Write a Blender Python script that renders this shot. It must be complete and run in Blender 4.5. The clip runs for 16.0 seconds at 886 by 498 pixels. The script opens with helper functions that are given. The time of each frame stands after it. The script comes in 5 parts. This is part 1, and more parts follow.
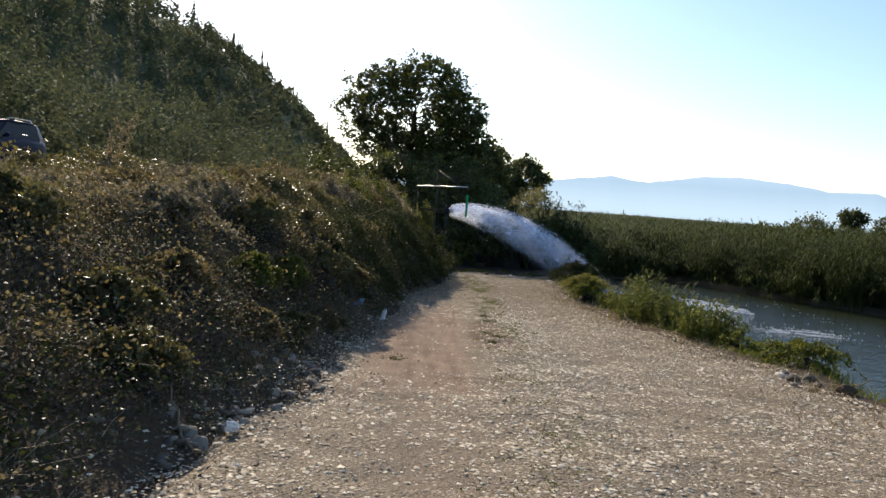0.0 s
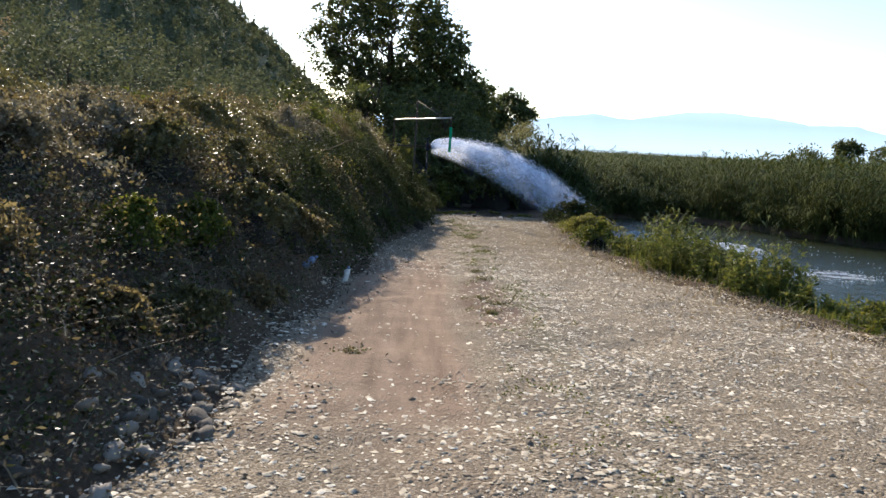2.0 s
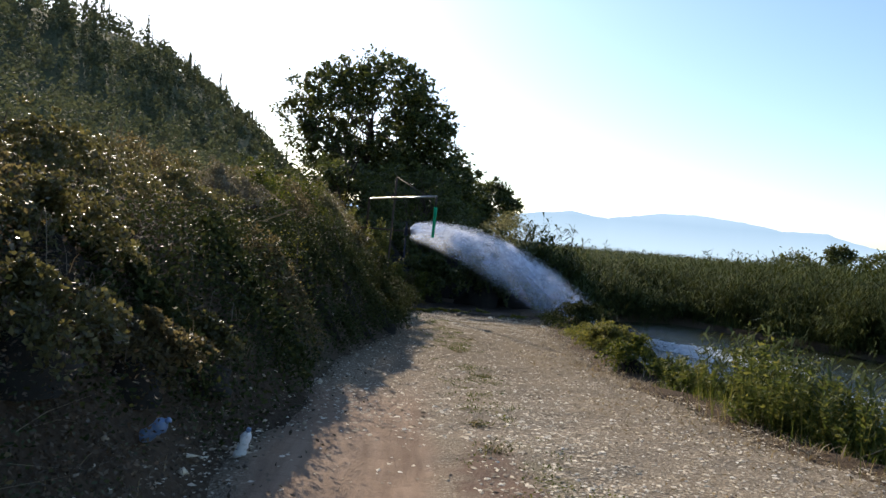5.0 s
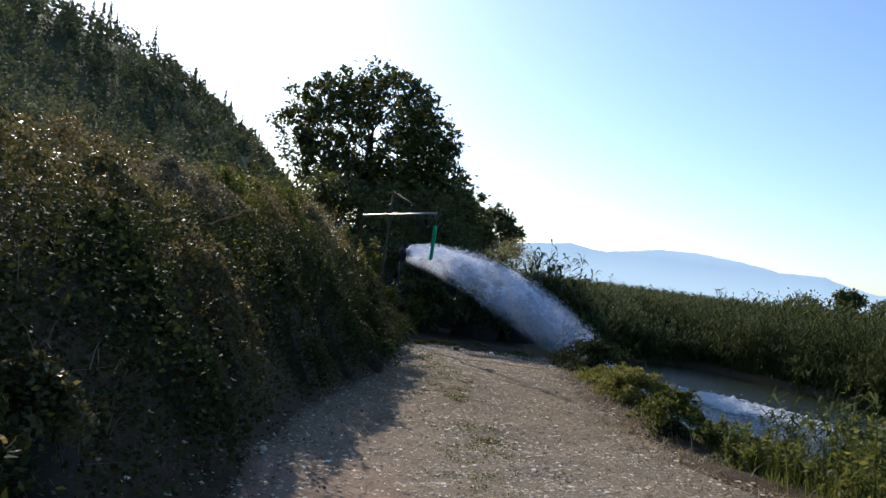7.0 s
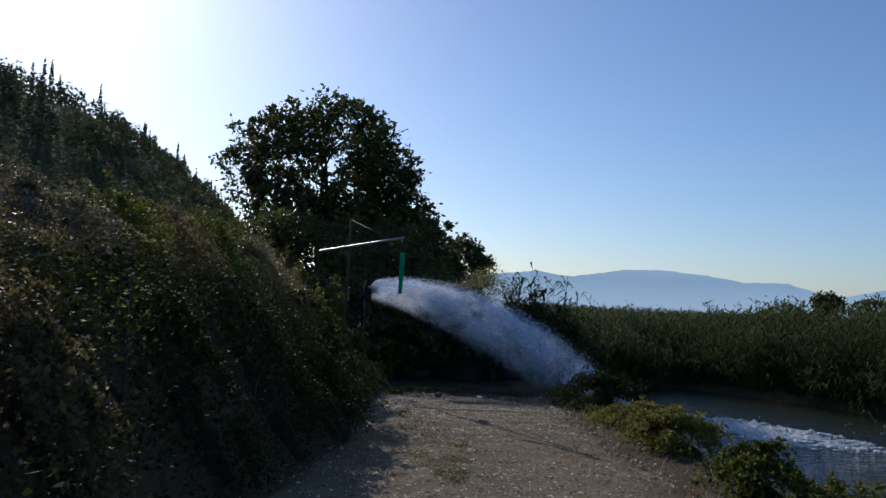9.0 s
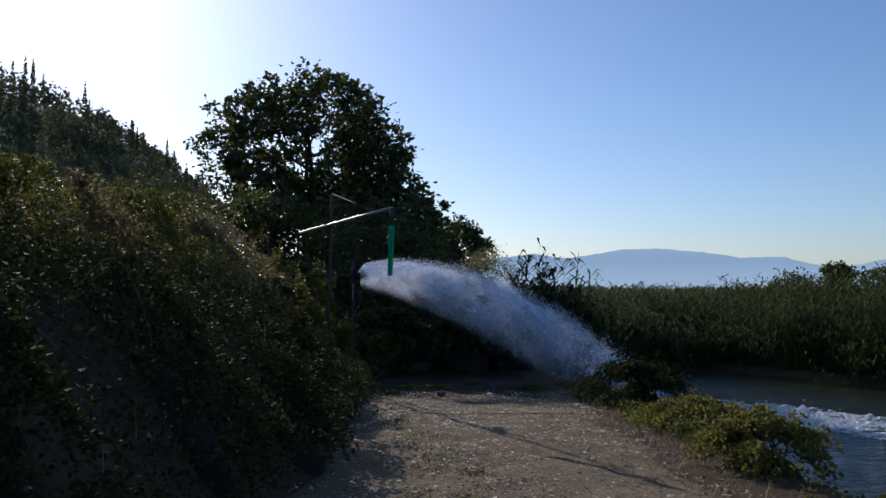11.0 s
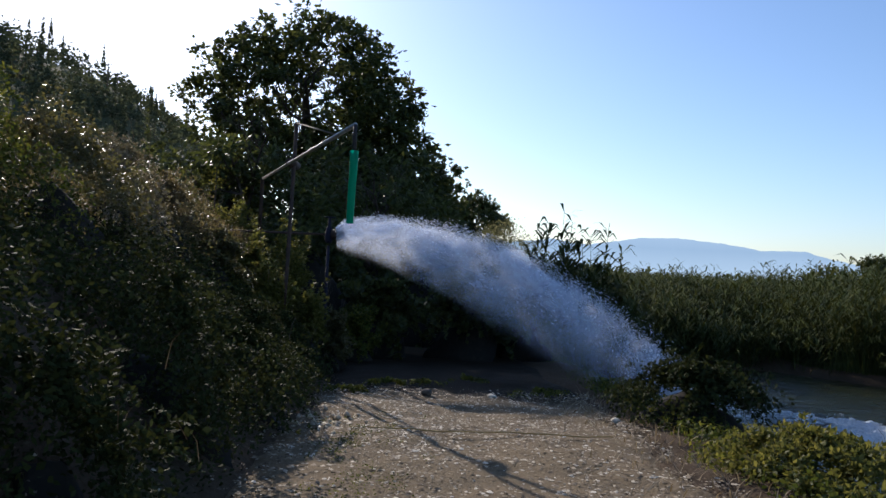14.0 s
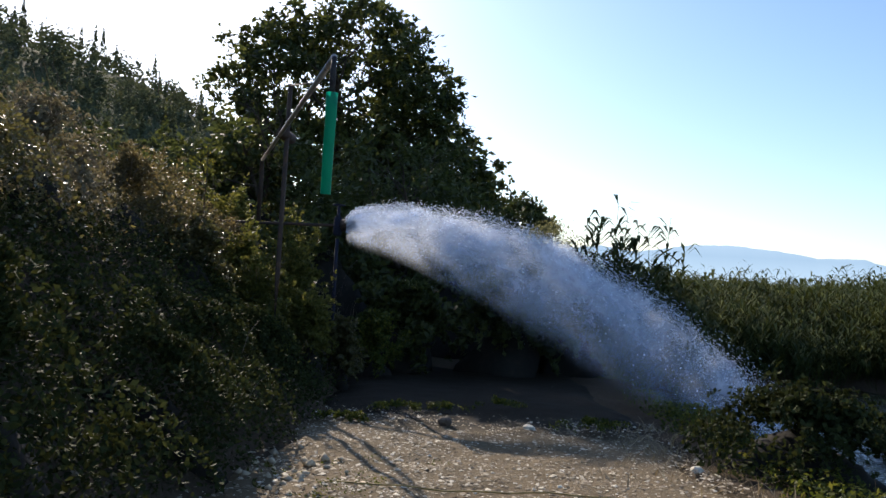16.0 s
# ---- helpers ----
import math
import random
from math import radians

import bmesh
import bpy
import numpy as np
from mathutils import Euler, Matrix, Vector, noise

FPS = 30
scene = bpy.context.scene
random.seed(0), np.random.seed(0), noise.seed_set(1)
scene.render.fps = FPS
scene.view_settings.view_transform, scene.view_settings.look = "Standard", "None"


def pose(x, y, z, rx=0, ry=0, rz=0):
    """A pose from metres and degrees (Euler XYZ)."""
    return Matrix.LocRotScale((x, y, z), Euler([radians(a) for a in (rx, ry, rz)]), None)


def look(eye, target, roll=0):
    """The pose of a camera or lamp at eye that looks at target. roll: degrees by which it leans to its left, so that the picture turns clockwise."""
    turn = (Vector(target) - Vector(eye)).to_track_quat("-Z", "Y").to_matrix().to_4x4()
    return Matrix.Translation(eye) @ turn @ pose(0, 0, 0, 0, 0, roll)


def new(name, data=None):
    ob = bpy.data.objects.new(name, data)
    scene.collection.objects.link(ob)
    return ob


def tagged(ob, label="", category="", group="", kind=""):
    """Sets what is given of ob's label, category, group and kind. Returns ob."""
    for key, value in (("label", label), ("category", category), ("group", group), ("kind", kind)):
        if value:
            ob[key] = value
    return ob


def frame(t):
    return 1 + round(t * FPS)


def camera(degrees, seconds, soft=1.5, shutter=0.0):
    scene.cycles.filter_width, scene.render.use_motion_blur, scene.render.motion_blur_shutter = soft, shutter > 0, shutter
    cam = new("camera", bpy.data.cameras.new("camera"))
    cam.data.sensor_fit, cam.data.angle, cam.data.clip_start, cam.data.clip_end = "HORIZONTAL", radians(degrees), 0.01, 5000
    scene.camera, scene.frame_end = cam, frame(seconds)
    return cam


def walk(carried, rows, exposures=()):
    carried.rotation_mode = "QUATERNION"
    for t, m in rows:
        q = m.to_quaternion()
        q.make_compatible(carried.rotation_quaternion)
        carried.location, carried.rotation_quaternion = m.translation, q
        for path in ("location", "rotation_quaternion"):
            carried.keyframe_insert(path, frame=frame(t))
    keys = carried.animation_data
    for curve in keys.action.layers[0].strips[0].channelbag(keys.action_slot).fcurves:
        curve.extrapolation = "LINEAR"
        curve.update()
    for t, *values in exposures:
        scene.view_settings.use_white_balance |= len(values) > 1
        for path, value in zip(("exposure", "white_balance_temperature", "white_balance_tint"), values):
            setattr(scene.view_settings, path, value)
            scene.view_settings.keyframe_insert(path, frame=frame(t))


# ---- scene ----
cam = camera(57.8, 16.0)
METRES, EYE, TILT, LEAN, TURN = 24.194, 1.65, -2.5, 0.0, 0.0
ROWS = [
    (0.0, 0.0, 0.0, 0.0, 0.09, -1.26, -4.11),
    (0.5, 0.0016, 0.0366, -0.0018, 0.69, -2.69, -1.43),
    (1.0, 0.0023, 0.0708, -0.0035, 1.95, -3.87, -2.98),
    (1.5, 0.001, 0.1065, -0.0041, 0.14, -4.98, -2.71),
    (2.0, 0.0023, 0.1424, -0.0053, -1.14, -5.34, -2.89),
    (2.5, 0.0015, 0.1751, -0.0065, -1.41, -4.44, -2.71),
    (3.0, 0.0022, 0.2104, -0.0059, -2.03, -6.26, -3.42),
    (3.5, -0.0015, 0.2434, -0.0056, 2.77, -2.54, -3.12),
    (4.0, 0.0003, 0.278, -0.0032, 0.78, -4.37, -2.27),
    (4.5, 0.0015, 0.3143, -0.0045, -1.98, -0.47, -4.26),
    (7.0, 0.0065, 0.4561, -0.0062, -3.01, 3.14, -7.72),
    (7.5, 0.0068, 0.4898, -0.0054, -7.6, 3.92, -4.9),
    (8.0, 0.0088, 0.5201, -0.0046, -6.43, 5.34, -5.49),
    (8.5, 0.0089, 0.552, -0.0045, -7.56, 6.39, -2.28),
    (9.0, 0.0098, 0.5837, -0.0057, -5.07, 5.95, -2.79),
    (9.5, 0.0103, 0.6147, -0.0064, -4.83, 5.48, -0.69),
    (12.0, 0.0284, 0.7627, -0.0069, -5.26, 5.0, -0.44),
    (12.5, 0.0331, 0.7937, -0.0085, -7.73, 5.86, -2.41),
    (13.0, 0.0389, 0.8198, -0.0067, -5.8, 4.77, -3.15),
    (13.5, 0.0445, 0.851, -0.0086, -5.13, 4.96, -2.26),
    (14.0, 0.0509, 0.8759, -0.0088, -3.99, 3.64, -2.84),
    (14.5, 0.0531, 0.9032, -0.0086, -2.19, 3.71, -2.42),
    (15.0, 0.0593, 0.9308, -0.0097, -0.96, 2.41, -2.57),
    (15.5, 0.0657, 0.9589, -0.011, -3.68, 1.2, -3.84),
    (16.0, 0.0703, 0.9842, -0.0098, -0.61, 3.93, -3.25),
]
EXPOSURES = [(0.0, 0.55, 6500, 12), (1.5, 0.95, 6400, 12), (2.5, 0.95, 6150, 12), (3.0, 1.1, 6300, 12), (4.0, 1.25, 6450, 12), (4.5, 0.75, 6400, 12), (7.0, 0.35, 5850, 13), (7.5, 0.1, 5750, 13), (8.0, -0.3, 5600, 13), (9.0, -0.55, 5500, 14), (12.0, -0.3, 5600, 16), (13.0, -0.2, 5600, 16), (13.5, -0.25, 5600, 16), (14.0, 0.1, 5800, 15), (14.5, 0.0, 5800, 15), (15.0, 0.3, 5950, 15), (15.5, 0.65, 6150, 14), (16.0, 0.45, 6150, 13)]
walk(cam, [(t, pose(0, 0, EYE, TILT, LEAN, TURN) @ pose(METRES * x, METRES * y, METRES * z, 90 + pitch, roll, yaw)) for t, x, y, z, yaw, pitch, roll in ROWS], EXPOSURES)

# ---- world and sun ----
SUN_AZ, SUN_EL = 22.5, 25.0      # degrees left of +y, and above the level
world = bpy.data.worlds.new("world")
scene.world = world
world.use_nodes = True
wn = world.node_tree.nodes
sky = wn.new("ShaderNodeTexSky")
sky.sky_type = "NISHITA"
sky.sun_disc = False
sky.sun_elevation = radians(SUN_EL)
sky.sun_rotation = radians(-SUN_AZ)
sky.air_density, sky.dust_density, sky.ozone_density = 1.0, 0.62, 3.2
wn["Background"].inputs[1].default_value = 0.13
world.node_tree.links.new(sky.outputs[0], wn["Background"].inputs[0])
sun = new("sun", bpy.data.lights.new("sun", "SUN"))
sun.data.energy, sun.data.angle, sun.data.color = 4.6, radians(0.5), (1.0, 0.86, 0.68)
sun.matrix_world = look((-math.sin(radians(SUN_AZ)) * 60, math.cos(radians(SUN_AZ)) * 60, math.tan(radians(SUN_EL)) * 60), (0, 0, 0))

# ---- materials ----


class Nodes:
    """A short way to write node materials."""

    def __init__(self, name, rough=0.8, metal=0.0, spec=0.3):
        self.m = bpy.data.materials.new(name)
        self.m.use_nodes = True
        self.t = self.m.node_tree
        self.b = self.t.nodes["Principled BSDF"]
        self.b.inputs["Roughness"].default_value = rough
        self.b.inputs["Metallic"].default_value = metal
        self.b.inputs["Specular IOR Level"].default_value = spec
        self.co = self.t.nodes.new("ShaderNodeTexCoord").outputs["Object"]

    def link(self, a, b):
        self.t.links.new(a, b)

    def noise(self, scale, detail=4.0, rough=0.55, co=None, dist=0.0):
        n = self.t.nodes.new("ShaderNodeTexNoise")
        n.inputs["Scale"].default_value, n.inputs["Detail"].default_value = scale, detail
        n.inputs["Roughness"].default_value, n.inputs["Distortion"].default_value = rough, dist
        self.link(co or self.co, n.inputs["Vector"])
        return n.outputs["Fac"]

    def voronoi(self, scale, out="Distance", co=None):
        n = self.t.nodes.new("ShaderNodeTexVoronoi")
        n.inputs["Scale"].default_value = scale
        self.link(co or self.co, n.inputs["Vector"])
        return n.outputs[out]

    def squeeze(self, x, y, z):
        n = self.t.nodes.new("ShaderNodeMapping")
        n.inputs["Scale"].default_value = (x, y, z)
        self.link(self.co, n.inputs["Vector"])
        return n.outputs[0]

    def ramp(self, fac, *stops):
        n = self.t.nodes.new("ShaderNodeValToRGB")
        e = n.color_ramp.elements
        while len(e) < len(stops):
            e.new(0.5)
        for el, (p, c) in zip(e, stops):
            el.position, el.color = p, (*c, 1) if len(c) == 3 else c
        self.link(fac, n.inputs[0])
        return n.outputs[0]

    def mix(self, fac, a, b, how="MIX"):
        n = self.t.nodes.new("ShaderNodeMix")
        n.data_type, n.blend_type = "RGBA", how
        for sock, v in ((n.inputs[0], fac), (n.inputs[6], a), (n.inputs[7], b)):
            if isinstance(v, bpy.types.NodeSocket):
                self.link(v, sock)
            else:
                sock.default_value = v if isinstance(v, float) else (*v, 1)
        return n.outputs[2]

    def math(self, op, a, b=0.0, c=0.0):
        n = self.t.nodes.new("ShaderNodeMath")
        n.operation = op
        for sock, v in zip(n.inputs, (a, b, c)):
            if isinstance(v, bpy.types.NodeSocket):
                self.link(v, sock)
            else:
                sock.default_value = v
        return n.outputs[0]

    def axis(self, i):
        n = self.t.nodes.new("ShaderNodeSeparateXYZ")
        self.link(self.co, n.inputs[0])
        return n.outputs[i]

    def island(self):
        return self.t.nodes.new("ShaderNodeNewGeometry").outputs["Random Per Island"]

    def color(self, c):
        if isinstance(c, bpy.types.NodeSocket):
            self.link(c, self.b.inputs["Base Color"])
        else:
            self.b.inputs["Base Color"].default_value = (*c, 1)
        return self

    def rough(self, r):
        self.link(r, self.b.inputs["Roughness"])
        return self

    def bump(self, h, strength=0.5, dist=0.02):
        n = self.t.nodes.new("ShaderNodeBump")
        n.inputs["Strength"].default_value, n.inputs["Distance"].default_value = strength, dist
        self.link(h, n.inputs["Height"])
        self.link(n.outputs[0], self.b.inputs["Normal"])
        return self

    def thin(self, colour, share):
        """Light shines through: a share of translucency."""
        tr = self.t.nodes.new("ShaderNodeBsdfTranslucent")
        mx = self.t.nodes.new("ShaderNodeMixShader")
        mx.inputs[0].default_value = share
        self.link(colour, tr.inputs[0])
        self.link(self.b.outputs[0], mx.inputs[1])
        self.link(tr.outputs[0], mx.inputs[2])
        self.link(mx.outputs[0], self.t.nodes["Material Output"].inputs[0])
        return self


def leaf_material(name, dark, mid, light, share=0.35, rough=0.6, spec=0.18, patch=0.6):
    n = Nodes(name, rough, 0, spec)
    r = n.ramp(n.island(), (0.0, dark), (0.5, mid), (1.0, light))
    c = n.mix(n.ramp(n.noise(patch, 3), (0.35, (0, 0, 0)), (0.7, (1, 1, 1))), r, n.mix(0.6, r, mid), "MIX")
    n.color(c).thin(n.mix(1.0, c, (1.5, 1.35, 0.95), "MULTIPLY"), share)
    return n.m


M_TREE = leaf_material("tree_leaf", (0.032, 0.044, 0.016), (0.06, 0.078, 0.024), (0.11, 0.125, 0.04), 0.42, 0.5, 0.3)
# bush leaf darkened so that its colour carries the bank's shade
M_SHADELEAF = leaf_material("shade_leaf", (0.02, 0.026, 0.01), (0.036, 0.046, 0.016), (0.07, 0.08, 0.026), 0.18, 0.75, 0.06)
M_BROWN = leaf_material("brown_bramble_leaf", (0.056, 0.047, 0.025), (0.108, 0.092, 0.048), (0.205, 0.176, 0.096), 0.48, 0.58, 0.22)
M_PINE = leaf_material("hill_leaf", (0.048, 0.062, 0.037), (0.084, 0.102, 0.06), (0.14, 0.158, 0.094), 0.25, 0.8, 0.1, 0.02)
M_BUSH = leaf_material("bush_leaf", (0.03, 0.045, 0.01), (0.066, 0.088, 0.016), (0.19, 0.19, 0.035), 0.4)
M_BRAMBLE = leaf_material("bramble_leaf", (0.047, 0.048, 0.019), (0.094, 0.091, 0.036), (0.15, 0.138, 0.058), 0.38, 0.45, 0.35)
M_DRY = leaf_material("dry_leaf", (0.045, 0.036, 0.025), (0.1, 0.08, 0.056), (0.22, 0.185, 0.135), 0.1, 0.75)
M_SCRUB = leaf_material("scrub_leaf", (0.09, 0.08, 0.052), (0.16, 0.145, 0.098), (0.27, 0.245, 0.175), 0.28, 0.65, 0.25)
M_REED = leaf_material("reed_leaf", (0.022, 0.034, 0.01), (0.062, 0.082, 0.023), (0.115, 0.125, 0.038), 0.18, 0.7, 0.12, 0.3)
M_GRASS = leaf_material("grass_blade", (0.045, 0.07, 0.014), (0.08, 0.11, 0.022), (0.19, 0.18, 0.06), 0.4)
M_WEED = leaf_material("weed_leaf", (0.045, 0.065, 0.017), (0.092, 0.118, 0.03), (0.2, 0.2, 0.06), 0.4, 0.6, 0.15)
M_LOW = leaf_material("low_plant_leaf", (0.026, 0.034, 0.014), (0.05, 0.062, 0.025), (0.1, 0.11, 0.05), 0.15, 0.5, 0.3)
M_SUNNY = leaf_material("light_leaf", (0.065, 0.075, 0.02), (0.12, 0.13, 0.034), (0.22, 0.21, 0.062), 0.46, 0.6, 0.15)
M_LITTER = leaf_material("dead_bank_leaf", (0.035, 0.025, 0.016), (0.08, 0.057, 0.037), (0.14, 0.112, 0.08), 0.12, 0.7, 0.15)
M_WILLOW = leaf_material("willow_leaf", (0.075, 0.082, 0.046), (0.13, 0.138, 0.078), (0.23, 0.23, 0.135), 0.58, 0.6, 0.2)
M_DOCK = leaf_material("dock_seed", (0.05, 0.025, 0.014), (0.09, 0.045, 0.025), (0.15, 0.08, 0.045), 0.25, 0.8)
M_STRAW = leaf_material("straw", (0.16, 0.12, 0.07), (0.3, 0.24, 0.15), (0.45, 0.38, 0.25), 0.2, 0.8)
M_YELLOW = leaf_material("yellow_leaf", (0.075, 0.082, 0.016), (0.135, 0.138, 0.024), (0.22, 0.2, 0.04), 0.42)

# near-black noise patches paint in the shade of gaps between the reeds
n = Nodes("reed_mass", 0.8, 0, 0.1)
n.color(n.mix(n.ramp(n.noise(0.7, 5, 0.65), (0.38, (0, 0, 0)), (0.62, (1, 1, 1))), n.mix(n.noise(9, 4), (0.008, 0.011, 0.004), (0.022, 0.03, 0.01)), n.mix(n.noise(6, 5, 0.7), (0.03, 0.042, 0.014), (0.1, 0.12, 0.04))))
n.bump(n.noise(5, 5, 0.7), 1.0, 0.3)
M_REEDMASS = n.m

n = Nodes("bark", 0.9)
n.color(n.ramp(n.noise(6, 6, 0.65, n.squeeze(1, 1, 0.25)), (0.3, (0.03, 0.022, 0.016)), (0.7, (0.11, 0.085, 0.065))))
n.bump(n.noise(14, 6, 0.6, n.squeeze(1, 1, 0.2)), 0.8, 0.03)
M_BARK = n.m

n = Nodes("soil", 0.95, 0, 0.05)
big = n.noise(0.35, 5)
fine = n.noise(22, 6, 0.7)
c = n.ramp(big, (0.3, (0.06, 0.042, 0.028)), (0.55, (0.1, 0.072, 0.047)), (0.75, (0.065, 0.058, 0.034)))
c = n.mix(n.ramp(fine, (0.45, (0, 0, 0)), (0.66, (0.8, 0.8, 0.8))), c, n.mix(0.5, c, (0.16, 0.13, 0.09)))
turf = n.ramp(n.math("ADD", n.math("MULTIPLY", n.axis(0), -0.08), n.math("MULTIPLY_ADD", n.noise(0.08, 4), 1.2, -2.2)), (0.0, (0, 0, 0)), (1.0, (0.85, 0.85, 0.85)))
n.color(n.mix(turf, c, n.mix(n.noise(0.5, 5, 0.65), (0.04, 0.055, 0.025), (0.085, 0.1, 0.05))))
n.bump(fine, 0.8, 0.05)
M_SOIL = n.m

n = Nodes("gravel_road", 0.95, 0, 0.06)
x, y = n.axis(0), n.axis(1)
cells = n.voronoi(58, "Color")
edges = n.voronoi(58, "Distance")
cells2 = n.voronoi(130, "Color")
hue = n.t.nodes.new("ShaderNodeSeparateColor")
n.link(cells, hue.inputs[0])
hue2 = n.t.nodes.new("ShaderNodeSeparateColor")
n.link(cells2, hue2.inputs[0])
stones = n.ramp(hue.outputs[0], (0.0, (0.1, 0.077, 0.05)), (0.4, (0.19, 0.15, 0.1)), (0.75, (0.31, 0.255, 0.175)), (1.0, (0.5, 0.43, 0.32)))
small = n.ramp(hue2.outputs[1], (0.0, (0.09, 0.07, 0.045)), (0.6, (0.21, 0.168, 0.115)), (1.0, (0.42, 0.36, 0.265)))
grit = n.mix(n.ramp(n.noise(3.5, 4), (0.4, (0, 0, 0)), (0.6, (1, 1, 1))), stones, small)
red = n.mix(n.noise(12, 5), (0.165, 0.122, 0.086), (0.26, 0.195, 0.14))
wob = n.math("MULTIPLY_ADD", n.noise(0.6, 3), 0.9, -0.45)
lane = n.math("ABSOLUTE", n.math("ADD", n.math("SUBTRACT", x, 0.05), wob))
lane2 = n.math("ABSOLUTE", n.math("ADD", n.math("SUBTRACT", x, 0.95), wob))
m1 = n.math("SUBTRACT", 1.15, n.math("MULTIPLY", lane, 1.35))
m2 = n.math("MULTIPLY", n.math("SUBTRACT", 1.0, n.math("MULTIPLY", lane2, 2.6)), 0.8)
mask = n.math("ADD", n.math("MAXIMUM", m1, m2), n.math("MULTIPLY_ADD", n.noise(1.3, 5), 1.3, -0.72))
worn = n.ramp(mask, (0.2, (0, 0, 0)), (0.75, (0.6, 0.6, 0.6)))
dirt = n.ramp(n.noise(0.9, 6, 0.6), (0.45, (0, 0, 0)), (0.75, (0.5, 0.5, 0.5)))
c = n.mix(dirt, grit, n.mix(0.6, grit, (0.17, 0.13, 0.085)))
# wet ground past the pump, with the thicket's shade also put into its colour
wet_shaded = n.ramp(n.math("ADD", n.math("MULTIPLY", n.math("SUBTRACT", y, 32.6), 0.7), n.math("MULTIPLY_ADD", n.noise(1.1, 5), 1.0, -0.5)), (0.0, (0, 0, 0)), (0.7, (1, 1, 1)))
dry = n.mix(worn, c, n.mix(0.4, red, grit))
green = n.ramp(n.math("ADD", n.math("MULTIPLY", n.math("ABSOLUTE", n.math("SUBTRACT", x, 1.25)), -1.2), n.math("MULTIPLY_ADD", n.noise(0.8, 5, 0.6), 2.0, -0.45)), (0.4, (0, 0, 0)), (0.8, (0.5, 0.5, 0.5)))
dry = n.mix(green, dry, n.mix(0.6, dry, (0.09, 0.1, 0.035)))
streak = n.noise(5, 4, 0.6, n.squeeze(1.4, 0.12, 1))
tread = n.noise(7, 3, 0.5, n.squeeze(0.8, 1.6, 1))
dust = n.mix(n.ramp(streak, (0.35, (0, 0, 0)), (0.65, (1, 1, 1))), (0.19, 0.13, 0.088), (0.3, 0.215, 0.148))
dust = n.mix(n.ramp(tread, (0.55, (0, 0, 0)), (0.7, (0.35, 0.35, 0.35))), dust, (0.14, 0.092, 0.06))
along = n.math("SUBTRACT", 1.0, n.math("MULTIPLY", n.math("ABSOLUTE", n.math("SUBTRACT", y, 13.0)), 0.17))
across = n.math("SUBTRACT", 1.0, n.math("MULTIPLY", n.math("ABSOLUTE", n.math("ADD", n.math("ADD", x, 0.25), n.math("MULTIPLY", wob, 0.3))), 1.2))
rut = n.math("ADD", n.math("MULTIPLY", n.math("MINIMUM", along, across), 2.2), n.math("MULTIPLY_ADD", n.noise(1.6, 5), 0.8, -0.4))
dry = n.mix(n.ramp(rut, (0.15, (0, 0, 0)), (0.7, (0.92, 0.92, 0.92))), dry, dust)
tan = n.ramp(n.math("ADD", n.math("MULTIPLY", n.math("SUBTRACT", y, 17.0), 0.12), n.math("MULTIPLY_ADD", n.noise(0.9, 5, 0.6), 0.8, -0.4)), (0.0, (0, 0, 0)), (1.0, (0.78, 0.78, 0.78)))
dry = n.mix(tan, dry, n.mix(n.noise(30, 5, 0.7), (0.096, 0.07, 0.039), (0.28, 0.21, 0.12)))
px, py = n.math("MULTIPLY", n.math("SUBTRACT", x, 0.85), 2.3), n.math("MULTIPLY", n.math("SUBTRACT", y, 13.0), 0.42)
spot = n.math("ADD", n.math("ADD", n.math("MULTIPLY", px, px), n.math("MULTIPLY", py, py)), n.math("MULTIPLY_ADD", n.noise(2.2, 5, 0.6), 2.4, -1.2))
damp = n.ramp(spot, (0.2, (0.75, 0.75, 0.75)), (1.1, (0, 0, 0)))
dry = n.mix(damp, dry, n.mix(n.noise(9, 5), (0.095, 0.056, 0.038), (0.18, 0.112, 0.078)))
# blends to near-black: damp earth plus painted shade
n.color(n.mix(wet_shaded, dry, n.mix(0.06, (0.012, 0.01, 0.007), dry)))
n.rough(n.ramp(wet_shaded, (0.0, (0.9, 0.9, 0.9)), (1.0, (0.7, 0.7, 0.7))))
hgt = n.math("ADD", n.math("MULTIPLY", edges, -0.7), n.math("ADD", n.noise(45, 5, 0.7), n.math("MULTIPLY", n.noise(9, 4), 0.8)))
n.bump(hgt, 0.6, 0.018)
M_ROAD = n.m

n = Nodes("stone", 0.85, 0, 0.3)
c = n.ramp(n.island(), (0.0, (0.17, 0.13, 0.085)), (0.35, (0.4, 0.32, 0.21)), (0.7, (0.68, 0.58, 0.41)), (1.0, (0.88, 0.8, 0.63)))
n.color(n.mix(n.noise(30, 4), c, n.mix(0.35, c, (0.12, 0.1, 0.08))))
M_STONE = n.m

n = Nodes("brown_stone", 0.9, 0, 0.2)
c = n.ramp(n.island(), (0.0, (0.09, 0.065, 0.038)), (0.5, (0.2, 0.15, 0.09)), (0.85, (0.34, 0.265, 0.165)), (1.0, (0.55, 0.46, 0.32)))
n.color(n.mix(n.noise(30, 4), c, n.mix(0.35, c, (0.1, 0.08, 0.055))))
M_CHIPS = n.m

